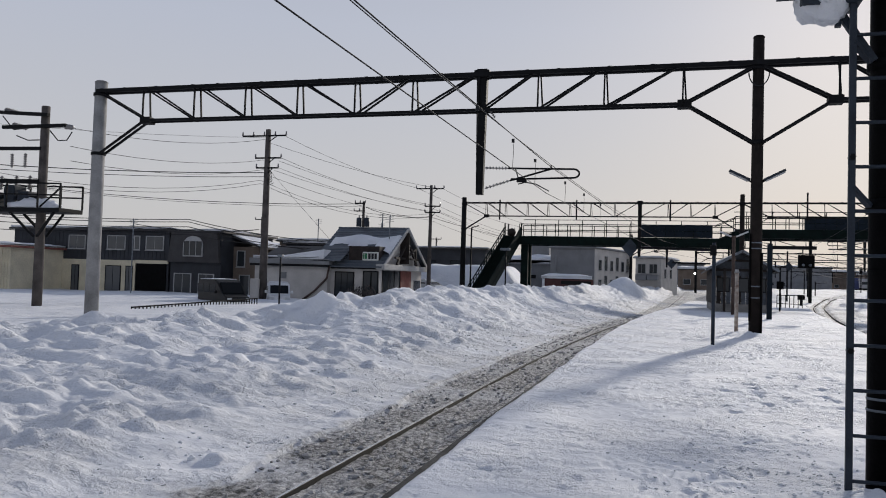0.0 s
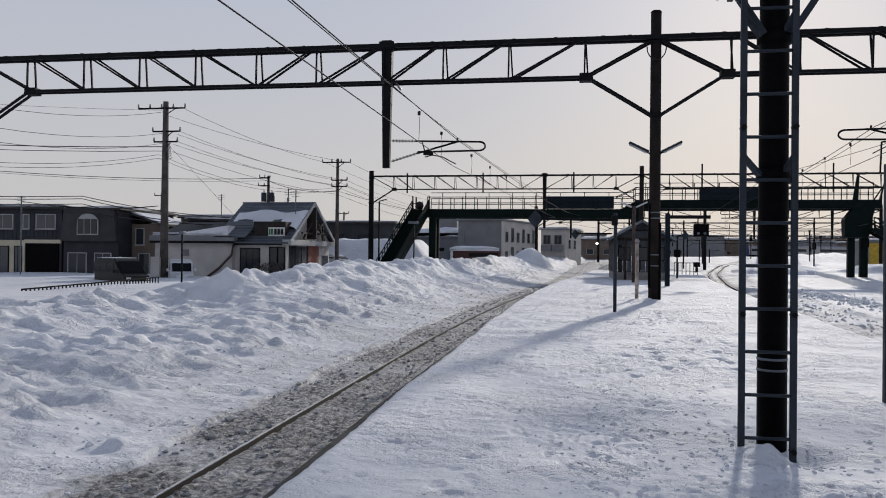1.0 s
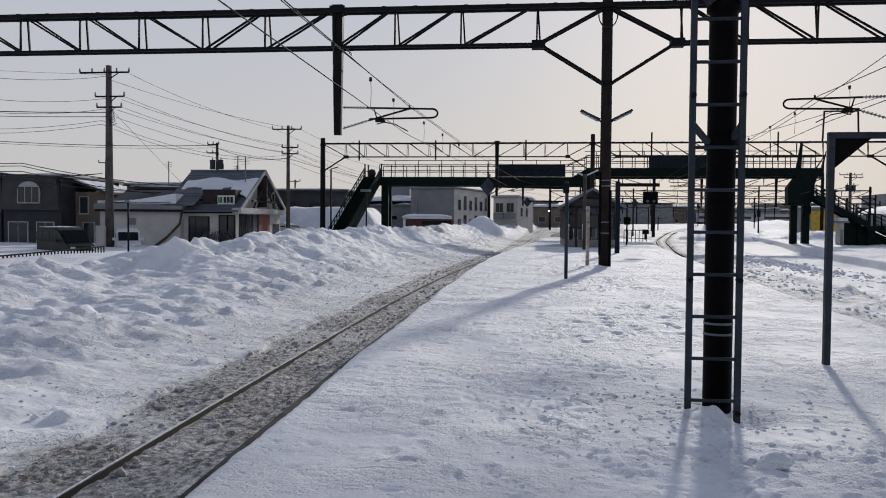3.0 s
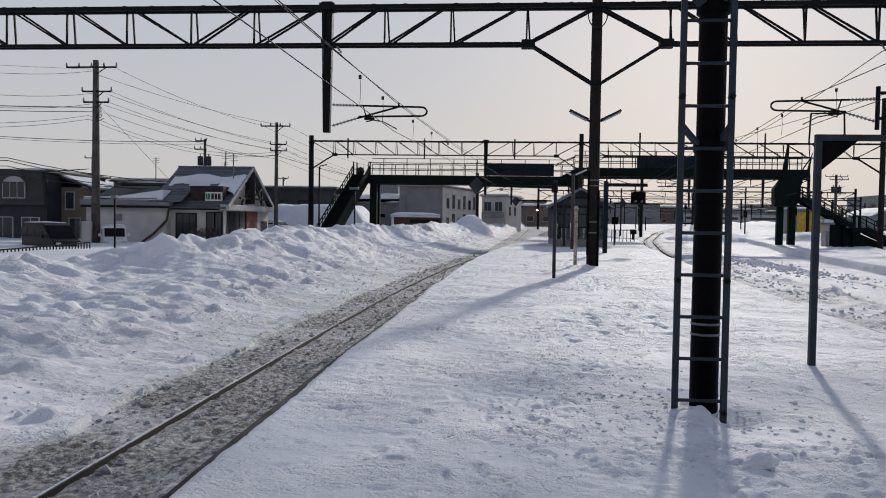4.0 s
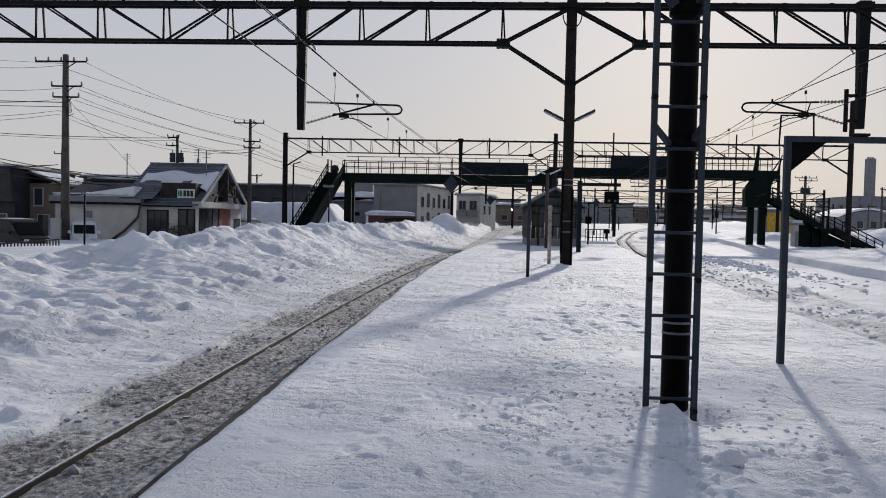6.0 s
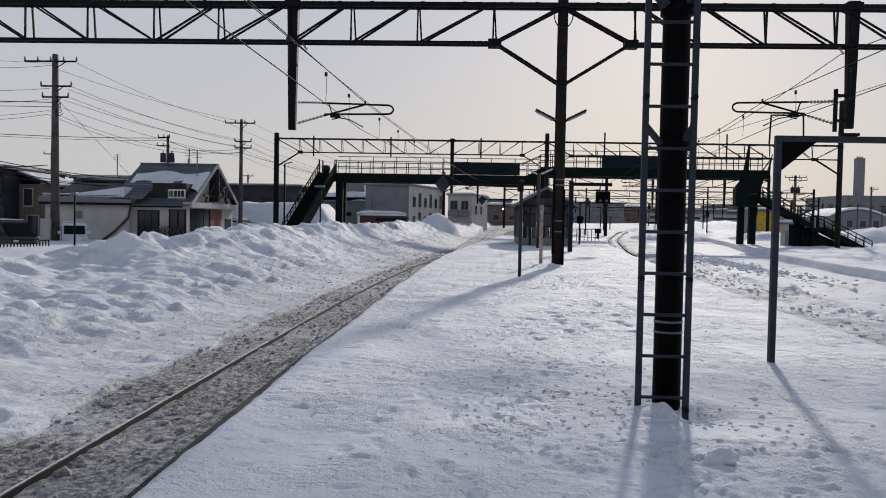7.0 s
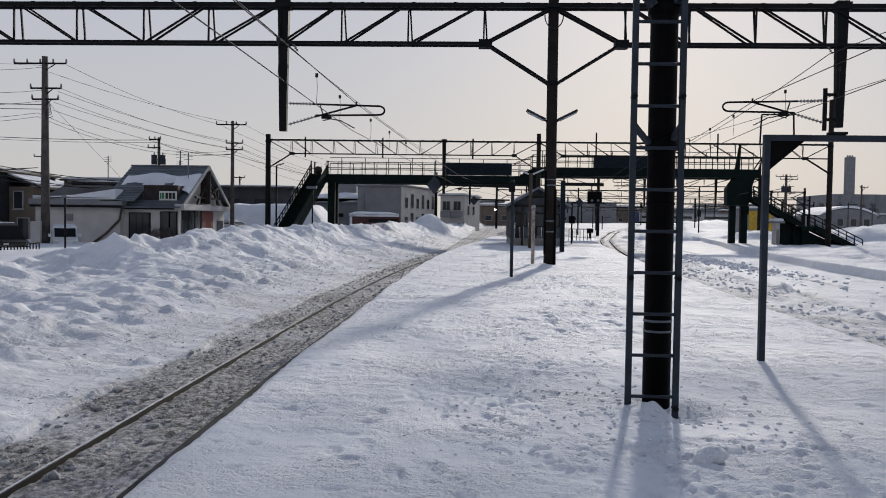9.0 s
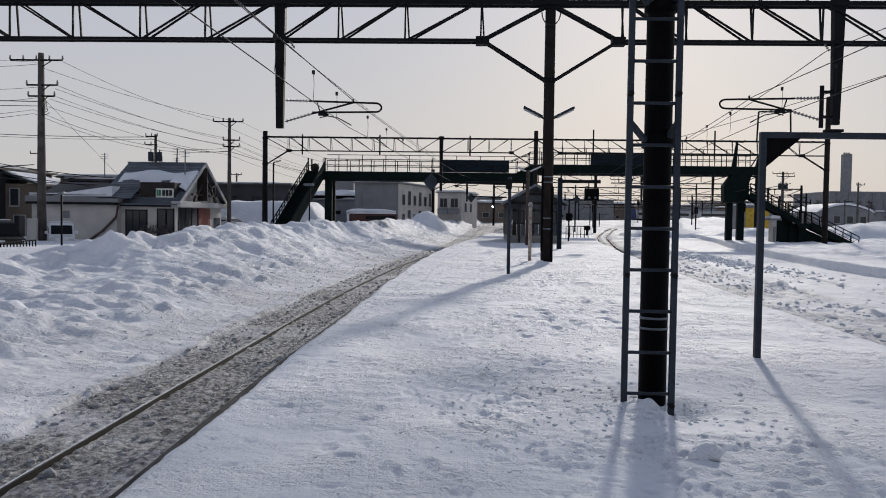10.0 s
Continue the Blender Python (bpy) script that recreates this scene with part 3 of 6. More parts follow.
track("western_track", track_left, -20, 165, "single railway track half buried in dirty snow")
track("eastern_track", track_right, -20, 240, "curving railway track cleared through snow", raise_by=-0.02, head=RAIL_STEEL)


# ---- overhead line gantries ----
def insulator(parent, a, b, r=0.06, sheds=7):
    """A string of ceramic sheds from a to b."""
    bm = bmesh.new()
    a, b = Vector(a), Vector(b)
    add_rod(bm, [a, b], r * 0.35, 6)
    for i in range(sheds):
        p = a.lerp(b, (i + 0.7) / (sheds + 0.4))
        d = (b - a).normalized() * r * 0.35
        add_rod(bm, [p - d, p + d], r, 8, r * 0.55)
    return part("insulator", bm, CERAMIC, parent, "ribbed grey ceramic insulator", True)


def cantilever(gantry, x, z, way):
    """The hinged arm that holds the wire: two tubes, a rounded nose and a steady arm."""
    k = way
    insulator(gantry, (x + k * 0.05, 0, z + 0.86), (x + k * 0.85, 0, z + 0.84))
    insulator(gantry, (x + k * 0.05, 0, z + 0.16), (x + k * 0.92, 0, z + 0.42))
    nose = [(x + k * (3.05 + 0.19 * math.sin(t)), 0, z + 0.645 + 0.145 * math.cos(t)) for t in [math.pi * i / 8 for i in range(9)]]
    rod(gantry, "stay_tube", DARK_STEEL, [(x + k * 0.85, 0, z + 0.84)] + nose + [(x + k * 0.95, 0, z + 0.47)], 0.032, 8)
    rod(gantry, "bracket_tube", DARK_STEEL, [(x + k * 0.92, 0, z + 0.42), (x + k * 2.3, 0, z + 0.80)], 0.032, 8)
    rod(gantry, "strut", DARK_STEEL, [(x + k * 1.1, 0, z + 0.83), (x + k * 1.2, 0, z + 0.5)], 0.022, 6)
    rod(gantry, "steady_arm", DARK_STEEL, [(x + k * 1.2, 0, z + 0.30), (x + k * 1.45, 0, z + 0.36), (x + k * 1.8, 0, z + 0.30), (x + k * 2.25, 0, z + 0.06)], 0.02, 6)
    box(gantry, "clamp", DARK_STEEL, (x + k * 1.32 - 0.17, -0.04, z + 0.36), (x + k * 1.32 + 0.17, 0.04, z + 0.44), 0.01)
    bar(gantry, "clamp", DARK_STEEL, (x + k * 2.3, 0, z + 0.78), (x + k * 2.3, 0, z + 0.92), 0.05)


def gantry(y, poles, nodes, flip, z0, z1, hangers, braces, label, chord=0.13, turn=0.0, wall=0.35):
    """A trussed beam across the tracks. poles: (x, foot, top, radius, material); nodes: panel points; flip: where the diagonals turn round."""
    g = thing("overhead_gantry", (0, y, 0), label, "gantry", "gantries over the tracks", turn=turn)
    xa, xb = nodes[0], nodes[-1]
    for dy in (-wall / 2, wall / 2):
        bar(g, "top_chord", DARK_STEEL, (xa, dy, z1), (xb, dy, z1), chord, chord * 1.1)
        cuts = [xa + 2.2] + [px + s * 2.2 for px, *_ in poles if xa + 1 < px < xb - 1 for s in (-1, 1)] + [xb]
        for ca, cb in zip(cuts[::2], cuts[1::2]):
            bar(g, "bottom_chord", DARK_STEEL, (ca, dy, z0), (cb, dy, z0), chord * 0.7)
    for x, foot, top, r, mat in poles:
        p = rod(g, "pole", mat, [(x, 0, foot), (x, 0, top)], r * 1.06, 20, r * 0.95, "tall round gantry pole")
        rod(p, "cap", mat, [(x, 0, top), (x, 0, top + 0.05)], r * 1.03, 20, r * 0.8)
        for zb in (z1 - 0.12, z0 - 1.25):
            rod(p, "pole_band", DARK_STEEL, [(x, 0, zb - 0.06), (x, 0, zb + 0.06)], r * 1.12, 20)
    for i, (a, b) in enumerate(zip(nodes, nodes[1:])):
        hung = [px for px, *_ in poles if a - 0.01 < px < b + 0.01]
        for dy in (-wall / 2, wall / 2):
            k = 0.10 if dy > 0 else -0.02
            if i > 0:
                bar(g, "web_post", DARK_STEEL, (a + k, dy, z0), (a + k * 0.2, dy, z1), chord * 0.42)
            up = a < flip[0] or (len(flip) > 1 and a >= flip[1])
            if hung:
                continue
            if up:
                bar(g, "web_diagonal", DARK_STEEL, (a + 0.12 + k, dy, z1), (b - 0.05, dy, z0), chord * 0.45)
            else:
                bar(g, "web_diagonal", DARK_STEEL, (a + 0.05, dy, z0), (b - 0.15 - k, dy, z1), chord * 0.45)
    for x, way in braces:
        knee = (x + way * 2.2, 0, z0 + 0.03)
        box(g, "gusset", DARK_STEEL, (knee[0] - 0.22, -wall / 2 - 0.03, z0 - 0.12), (knee[0] + 0.22, wall / 2 + 0.03, z0 + 0.14), 0.03)
        for dy in (-wall * 0.4, wall * 0.4):
            bar(g, "knee_brace", DARK_STEEL, (x + way * 0.12, dy, z0 - 1.27), (knee[0], dy, knee[2]), chord * 0.6)
            bar(g, "knee_brace", DARK_STEEL, (x + way * 0.12, dy, z1 - 0.08), (knee[0], dy, knee[2]), chord * 0.6)
    for x, low, way, shift in hangers:
        h = bar(g, "hanger", DARK_STEEL, (x, 0, z1 + 0.2), (x, 0, low), 0.36, 0.30, "tapered hanging bracket", w2=0.23)
        box(h, "flange", DARK_STEEL, (x - 0.26, -0.2, z1 - 0.1), (x + 0.26, 0.2, z1 + 0.16), 0.02)
        if way:
            cantilever(g, x + way * (0.12 + shift), low + 0.06 - shift * 0.2, way)
            if shift:
                xs = x + way * (0.12 + shift)
                rod(g, "drop_tube", DARK_STEEL, [(xs, 0, low - 0.1), (xs, 0, low + 1.25)], 0.07, 10)
                for dz in (0.25, 1.05):
                    bar(g, "link", DARK_STEEL, (x, 0, low + dz), (xs, 0, low + dz), 0.09)
    rng_c = random.Random(int(y))
    for i in range(int((xb - xa) / 1.4)):
        x = xa + 1.4 * i + rng_c.uniform(-0.3, 0.3)
        bar(g, "bolt_plate", DARK_STEEL, (x, -wall / 2, z1 + chord * 0.4), (x + 0.12, -wall / 2, z1 + chord * 0.4), 0.06, 0.09)
    return g


NODES_1 = [-22.0, -19.84, -17.58, -15.41, -13.28, -11.03, -8.86, -6.5, -4.46, -2.28, 0.18, 4.72, 6.76, 8.86, 11.06, 13.3, 15.5, 17.7, 19.9]
main_gantry = gantry(26.4, [(-21.95, -0.6, 8.8, 0.25, POLE_CONCRETE), (2.42, -0.2, 9.25, 0.175, BROWN_POLE), (19.9, -1, 8.8, 0.25, POLE_CONCRETE)],
       NODES_1, (-11.1, 4.0), 7.20, 8.42, [(-6.42, 4.32, 1, 0), (11.6, 4.6, -1, 0.32)], [(-21.95, 1), (2.42, -1), (2.42, 1), (19.9, -1)],
       "dark steel trussed gantry on round poles over snow")
for s in (-1, 1):  # paired luminaires on the platform pole
    lamp = thing("platform_lamp", (2.42, 26.4, 4.72), "twin-tube grey platform lamp bracketed to the gantry pole", "lamp", "platform lamps")
    rod(lamp, "arm", DARK_STEEL, [(s * 0.16, 0, 0), (s * 0.3, 0, 0.08)], 0.03, 8)
    bm = bmesh.new()
    add_bar(bm, (s * 0.2, 0, 0.05), (s * 0.82, 0, 0.36), 0.26, 0.07)
    head = part("lamp_housing", bm, GREY_PAINT, lamp)
    for d in (-0.06, 0.06):
        rod(head, "tube", LAMP_GLASS, [(s * 0.26, d, 0.03), (s * 0.80, d, 0.30)], 0.03, 8)
for z in (2.62, 1.45, 1.1, 2.8):
    band = thing("pole_strap", (2.42, 26.4, z), "pale metal strap round the gantry pole", "strap", "straps on the gantry pole")
    rod(band, "strap", GALV, [(0, 0, 0), (0, 0, 0.04)], 0.185, 20)
conduit = thing("cable_conduit", (2.42, 26.4, 0), "thin dark cable conduit strapped to the gantry pole", "conduit")
rod(conduit, "pipe", BLACK_POLE, [(0.16, -0.12, -0.05), (0.16, -0.12, 2.5)], 0.04, 8)
rod(conduit, "pipe", BLACK_POLE, [(-0.17, -0.1, 0.4), (-0.17, -0.1, 3.1)], 0.035, 8)
rod(conduit, "loop", WIRE, [(0.3 * math.cos(t), -0.22, 8.1 + 0.42 * math.sin(t)) for t in [math.pi + math.pi * i / 12 for i in range(13)]], 0.02, 6)

NODES_2 = [-19.15, -17.0, -15.15, -13.1, -11.2, -9.2, -7.3, -5.2, -3.0, -0.6, 1.3, 3.3, 7.9, 9.9, 12, 14.2, 16.4, 18.6, 20.8, 23, 25.2, 27.2, 28.9, 31.4]
g2 = gantry(73.0, [(-19.15, 0.2, 9.15, 0.24, DARK_STEEL), (5.55, -0.1, 9.4, 0.2, BROWN_POLE), (31.35, -0.4, 12.6, 0.23, BROWN_POLE)],
       NODES_2, (-5.5, 4.0), 7.45, 8.68, [(-3.0, 3.9, 1, 0), (15.6, 4.6, -1, 0)], [(-19.15, 1), (5.55, -1), (5.55, 1), (31.35, -1)],
       "dark steel trussed gantry beside the footbridge", chord=0.11, turn=-0.3)
for x in (-15.7, -8.6, 10.7, 21.5, -0.4):
    spike = thing("wire_mast", (x, 73, 8.7), "short mast on the gantry's top chord", "mast", "masts on the gantry")
    rod(spike, "mast", DARK_STEEL, [(0, 0, -1.6), (0, 0, 0.9 if x > 0 else 0.25)], 0.07, 6)
hoop = thing("steel_hoop", (0, 73, 8.75), "square steel hoop on the gantry", "hoop")
for a, b in (((25.2, 0, -0.1), (25.3, 0, 2.6)), ((25.3, 0, 2.6), (28.1, 0, 2.6)), ((28.1, 0, 2.6), (28.2, 0, -0.1))):
    bar(hoop, "hoop_bar", DARK_STEEL, a, b, 0.12)

# gantries in the station throat, one behind the other along the curve
for i, (y, xa, xb) in enumerate(((118, -6, 40), (160, 4, 62), (205, 14, 80), (255, 26, 100), (310, 40, 122), (370, 54, 150))):
    n = 12
    nodes = [xa + (xb - xa) * k / n for k in range(n + 1)]
    mid = xa + (xb - xa) * 0.48
    gantry(y, [(xa, -0.8, 8.6, 0.22, DARK_STEEL), (mid + 1.5, -0.8, 8.6, 0.22, DARK_STEEL), (xb, -0.8, 8.6, 0.22, DARK_STEEL)],
           nodes, (mid,), 6.9 - 0.1 * i, 8.0 - 0.1 * i, [(xa + 5 + 2 * i, 4.0, 0, 0), (mid + 8, 4.0, 0, 0), (xb - 6, 4.0, 0, 0)], [(xa, 1), (xb, -1)], "distant trussed gantry in the station throat", chord=0.17, turn=-4 - 1.5 * i, wall=0.5)


# ---- wires ----
def wire(name, label, pts, r=0.012, sag=0.0, seg=10, mat=WIRE, group=""):
    """A wire through the points, sagging between them."""
    th = thing(name, pts[0], label, "wire", group)
    line = []
    o = Vector(pts[0])
    for a, b in zip(pts, pts[1:]):
        a, b = Vector(a), Vector(b)
        for i in range(seg + (b == Vector(pts[-1]))):
            t = i / seg
            p = a.lerp(b, t)
            p.z -= sag * 4 * t * (1 - t)
            line.append(p - o)
    rod(th, "strand", mat, line, r, 5)
    return th


W = "overhead wires"
wire("contact_wire", "taut black contact wire over the snowy track", [(-4.4, -20, 4.45), (-4.15, 26.4, 4.38), (-1.2, 73, 4.4), (9, 118, 4.4), (24, 160, 4.4)], 0.012, 0.0, 8, group=W)
wire("messenger_wire", "sagging messenger wire above the contact wire", [(-4.7, -20, 5.4), (-4.0, 26.4, 5.25), (-1.0, 73, 5.35), (9.2, 118, 5.3), (24.2, 160, 5.3)], 0.013, 0.15, 12, group=W)
wire("feeder_wire", "feeder wire hung from the gantry bracket", [(-6.65, -20, 7.3), (-6.05, 26.4, 6.92), (-3.6, 73, 7.2), (6.5, 118, 7.0)], 0.014, 0.25, 14, group=W)
wire("contact_wire", "taut black contact wire over the eastern track", [(7.8, -20, 4.6), (9.2, 26.4, 4.65), (12.6, 73, 4.5), (21, 118, 4.4), (34, 160, 4.4)], 0.012, 0.0, 8, group=W)
wire("messenger_wire", "sagging messenger wire above the eastern track", [(8.0, -20, 5.8), (9.0, 26.4, 5.5), (12.6, 73, 5.4), (21, 118, 5.3), (34, 160, 5.3)], 0.013, 0.25, 12, group=W)
wire("feeder_wire", "feeder wire hung from the gantry bracket", [(12.2, -20, 7.4), (11.25, 26.4, 6.95), (15.5, 73, 7.2), (24, 118, 7.0)], 0.014, 0.5, 14, group=W)
wire("pull_off_wire", "cross wire between gantry and curve", [(15.2, 26.4, 6.9), (9.2, 42, 5.4), (11, 73, 5.0)], 0.012, 0.1, 8, group=W)
insulator_1 = thing("feeder_insulator", (-5.97, 26.4, 7.0), "small insulator string under the gantry bracket", "insulator", "feeder insulators")
insulator(insulator_1, (-0.15, 0, 0.2), (0.02, 0, -0.05), 0.05, 4)
insulator_2 = thing("feeder_insulator", (11.25, 26.4, 7.0), "small insulator string under the gantry bracket", "insulator", "feeder insulators")
insulator(insulator_2, (-0.05, 0, 0.2), (0.1, 0, -0.05), 0.05, 4)
for i, (xc, zc, zm) in enumerate(((-4.13, 4.39, 5.15), (9.0, 4.65, 5.4))):
    for y in (16.5, 20.5, 24.0, 29.5, 33.5, 38, 44, 50):
        x = float(np.interp(y, [26.4, 73], [xc, -1.1 if i == 0 else 12.6]))
        dr = thing("dropper", (x, y, zc), "thin dropper between messenger and contact wire", "dropper", "droppers")
        rod(dr, "dropper_wire", WIRE, [(0, 0, 0), (0.02, 0, 0.4), (0, 0, zm - zc - 0.05)], 0.007, 5)
        rod(dr, "clip", WIRE, [(0, 0, zm - zc - 0.1), (0, 0, zm - zc + 0.0)], 0.04, 6)

# ---- things on the platform ----
# round pole with a ladder
lp = thing("ladder_pole", (1.43, 6.22, 0), "black round pole with a grey steel access ladder, foot in snow", "pole")
rod(lp, "shaft", BLACK_POLE, [(0, 0, -0.3), (0, 0, 6.4)], 0.106, 24, 0.102, "black steel shaft")
for z in (0.57, 0.65, 1.55, 2.0, 2.62, 4.0, 4.9):
    rod(lp, "strap", GALV if z < 1 else BLACK_POLE, [(0, 0, z), (0, 0, z + 0.018)], 0.110, 24, None, "pale strap")
ladder = thing("ladder", (0, 0, 0))
ladder.parent = lp
LX0, LX1, LY0, LY1 = -0.255, 0.10, -0.2, -0.2
tagged(ladder, "grey steel ladder with welded rungs")
bar(ladder, "ladder_rail", GREY_PAINT, (LX0, LY0, -0.05), (LX0, LY0, 6.3), 0.045, 0.03)
bar(ladder, "ladder_rail", GREY_PAINT, (LX1, LY1, -0.14), (LX1, LY1, 6.3), 0.045, 0.03)
for i in range(20):
    z = 0.105 + 0.311 * i
    rod(ladder, "rung", GREY_PAINT, [(LX0, LY0, z), (LX1, LY1, z)], 0.013, 8)
for z in (0.02, 1.0, 2.35, 4.2):
    for x, y in ((LX0, LY0), (LX1, LY1)):
        rod(ladder, "bolt", DARK_STEEL, [(x, y - 0.04, z), (x, y + 0.04, z)], 0.022, 6)
for z in (2.02, 3.05, 4.3):
    for x, y in ((LX0, LY0), (LX1, LY1)):
        bar(lp, "standoff", GREY_PAINT, (x, y, z + 0.12), (x * 0.45, -0.07, z), 0.045, 0.03)
    rod(lp, "clamp", BLACK_POLE, [(0, 0, z - 0.05), (0, 0, z + 0.05)], 0.125, 20)
# snow-laden cross arms at the head of the pole
for sx in (-1, 1):
    bar(lp, "cross_arm", GREY_PAINT, (sx * 0.1, -0.1, 3.05), (sx * 0.42, -0.12, 3.55), 0.05)
    bar(lp, "cross_arm", GREY_PAINT, (sx * 0.34, -0.12, 3.3), (sx * 0.34, -0.12, 3.9), 0.04)
bar(lp, "platform_beam", GREY_PAINT, (-0.75, -0.12, 3.56), (0.75, -0.12, 3.56), 0.07)

# lamp arm at the pole's head, heaped with snow
head_lamp = box(lp, "lamp_housing", GREY_PAINT, (-0.6, -0.26, 3.44), (-0.2, 0.05, 3.52), 0.02)
bm = bmesh.new()
bmesh.ops.create_icosphere(bm, subdivisions=4, radius=1.0)
for v in bm.verts:
    d = 1 + 0.35 * noise.noise(v.co * 1.7) + 0.14 * noise.noise(v.co * 5)
    v.co = Vector((-0.42 + v.co.x * 0.19 * d, -0.1 + v.co.y * 0.2 * d, 3.53 + v.co.z * 0.2 * d))
part("snow_cap", bm, SNOW, lp, "thick lump of frozen snow", True)


def clod(x, y, z, r, seed):
    """A lump of broken snow."""
    bm = bmesh.new()
    bmesh.ops.create_icosphere(bm, subdivisions=3, radius=1.0)
    o = Vector((seed * 3.1, seed * 1.7, 0))
    for v in bm.verts:
        d = 1 + 0.45 * noise.noise(v.co * 1.3 + o) + 0.2 * noise.noise(v.co * 3.5 + o)
        v.co = Vector((v.co.x * r * d * 1.2, v.co.y * r * d, max(-0.5 * r, v.co.z * r * d * 0.8)))
    me = bpy.data.meshes.new("snow_clod")
    bm.to_mesh(me)
    bm.free()
    me.materials.append(SNOW)
    me.shade_smooth()
    ob = new("snow_clod", me)
    ob.location = (x, y, z)
    return tagged(ob, "lump of broken snow lying on the platform", "snow", "snow clods")


clod(1.43, 4.72, 0.035, 0.07, 1)
clod(1.37, 4.68, 0.02, 0.05, 2)
clod(1.31, 4.78, 0.01, 0.035, 3)


def platform_z(x, y):
    i = int(np.argmin(np.abs(PY[:, 0] - y)))
    return float(np.interp(x, PX[i, 4:-4], PZ[i, 4:-4]))


def on_snow(spots):
    """Sets each (x, y, size) on the snow beside the platform."""
    at = np.array(spots)
    z = ground_height(at[:, 0], at[:, 1])[0]
    return [(x, y, float(h), q) for (x, y, q), h in zip(spots, z)]


def lump_field(name, label, spots, mat):
    """Many small broken lumps in one mesh; spots: (x, y, z, size)."""
    ball = bmesh.new()
    bmesh.ops.create_icosphere(ball, subdivisions=1, radius=1.0)
    base = np.array([v.co[:] for v in ball.verts])
    tris = np.array([[v.index for v in f.verts] for f in ball.faces])
    ball.free()
    rs = np.random.default_rng(len(spots))
    co, faces = [], []
    for k, (x, y, z, size) in enumerate(spots):
        t = rs.uniform(0, 6.28)
        p = base * rs.uniform(0.65, 1.3, (len(base), 1)) * size * np.array([rs.uniform(0.8, 1.5), rs.uniform(0.7, 1.1), rs.uniform(0.5, 0.9)])
        p = np.stack([p[:, 0] * np.cos(t) - p[:, 1] * np.sin(t), p[:, 0] * np.sin(t) + p[:, 1] * np.cos(t), p[:, 2]], -1)
        co.append(p + np.array([x, y, z + 0.15 * size]))
        faces.append(tris + k * len(base))
    me = bpy.data.meshes.new(name)
    me.from_pydata(np.concatenate(co).tolist(), [], np.concatenate(faces).tolist())
    me.materials.append(mat)
    return tagged(new(name, me), label, "snow", kind="stuff")


rng = random.Random(11)
spots = []
for k in range(150):  # crumbs kicked up round the ladder pole
    a, q = rng.uniform(0, 6.28), abs(rng.gauss(0.25, 0.45)) + 0.2
    spots.append((1.32 + q * math.cos(a) * 1.1, 5.75 + q * 1.3 * math.sin(a), rng.uniform(0.006, 0.024)))
for k in range(260):  # and where people have stood
    c = rng.choice([(0.3, 6.4, 0.45, 0.5), (0.55, 5.2, 0.6, 0.6), (0.9, 7.6, 0.7, 1.0), (1.3, 12, 1.2, 3.5)])
    spots.append((rng.gauss(c[0], c[2]), rng.gauss(c[1], c[3]), rng.uniform(0.004, 0.013) * (1 + 0.05 * c[1])))
lump_field("snow_crumbs", "crumbs of frozen snow scattered over the platform", [(x, y, platform_z(x, y), q) for x, y, q in spots if -1.3 < x < 4 and y > 3], SNOW)
spots = []
for k in range(2600):  # slush clods in the western track bed
    y = 3.5 + 60 * rng.random() ** 2.0
    u = rng.uniform(-2.95, -0.12) if k % 4 else rng.uniform(-1.3, -0.12)
    if abs(u + 2.03) > 0.10:
        spots.append((float(edge_left(y)) + u, y, rng.uniform(0.012, 0.035) * (1 + 0.02 * y) * (1.9 if rng.random() < 0.05 else 1)))
lump_field("slush_clods", "dirty clods of slush and grit between the rails", on_snow(spots), SLUSH)
spots = []
for k in range(650):  # broken snow thrown up beside it
    y = 4 + 60 * rng.random() ** 1.6
    u = -3.0 - abs(rng.gauss(0, 2.2))
    spots.append((float(edge_left(y)) + u, y, rng.uniform(0.010, 0.026) * (1 + 0.022 * y) * (2 if rng.random() < 0.04 else 1)))
lump_field("snow_clods", "clods of ploughed snow on the lineside bank", on_snow(spots), SNOW)
spots = []
for k in range(950):  # east of the platform
    if k < 430:
        x, y, q = rng.gauss(14.4, 0.75), rng.gauss(50, 7.5), rng.uniform(0.05, 0.14)
    elif k < 820:
        y = rng.uniform(13, 60)
        x, q = float(edge_right(y)) + 2.6 + abs(rng.gauss(0, 1.1)), rng.uniform(0.02, 0.06) * (1 + 0.01 * y)
    else:
        y = rng.uniform(20, 60)
        x, q = float(edge_right(y)) + rng.uniform(4, 9), rng.uniform(0.03, 0.07)
    spots.append((x, y, q))
lump_field("snow_clods", "broken snow clods thrown beside the curving track", on_snow(spots), SNOW)

# goal-shaped steel frame
frame_ob = thing("loading_gauge", (2.995, 8.4, 0), "slate-grey goal-shaped steel gauge standing in the platform snow", "gauge")
bar(frame_ob, "post", GREY_PAINT, (0, 0, -0.2), (0, 0, 2.341), 0.062, 0.062)
bar(frame_ob, "post", GREY_PAINT, (1.75, 0, -0.2), (1.75, 0, 2.341), 0.062, 0.062)
bar(frame_ob, "beam", GREY_PAINT, (0.031, 0, 2.31), (1.719, 0, 2.31), 0.062, 0.062)
prism(frame_ob, "gusset", BLACK_POLE, [(0.03, 2.28), (0.38, 2.28), (0.03, 1.98)], -0.02, 0.02)
prism(frame_ob, "gusset", DARK_STEEL, [(1.72, 2.28), (1.37, 2.28), (1.72, 1.98)], -0.02, 0.02)
box(frame_ob, "fitting", DARK_STEEL, (0.62, -0.05, 2.345), (0.80, 0.05, 2.375), 0.01)


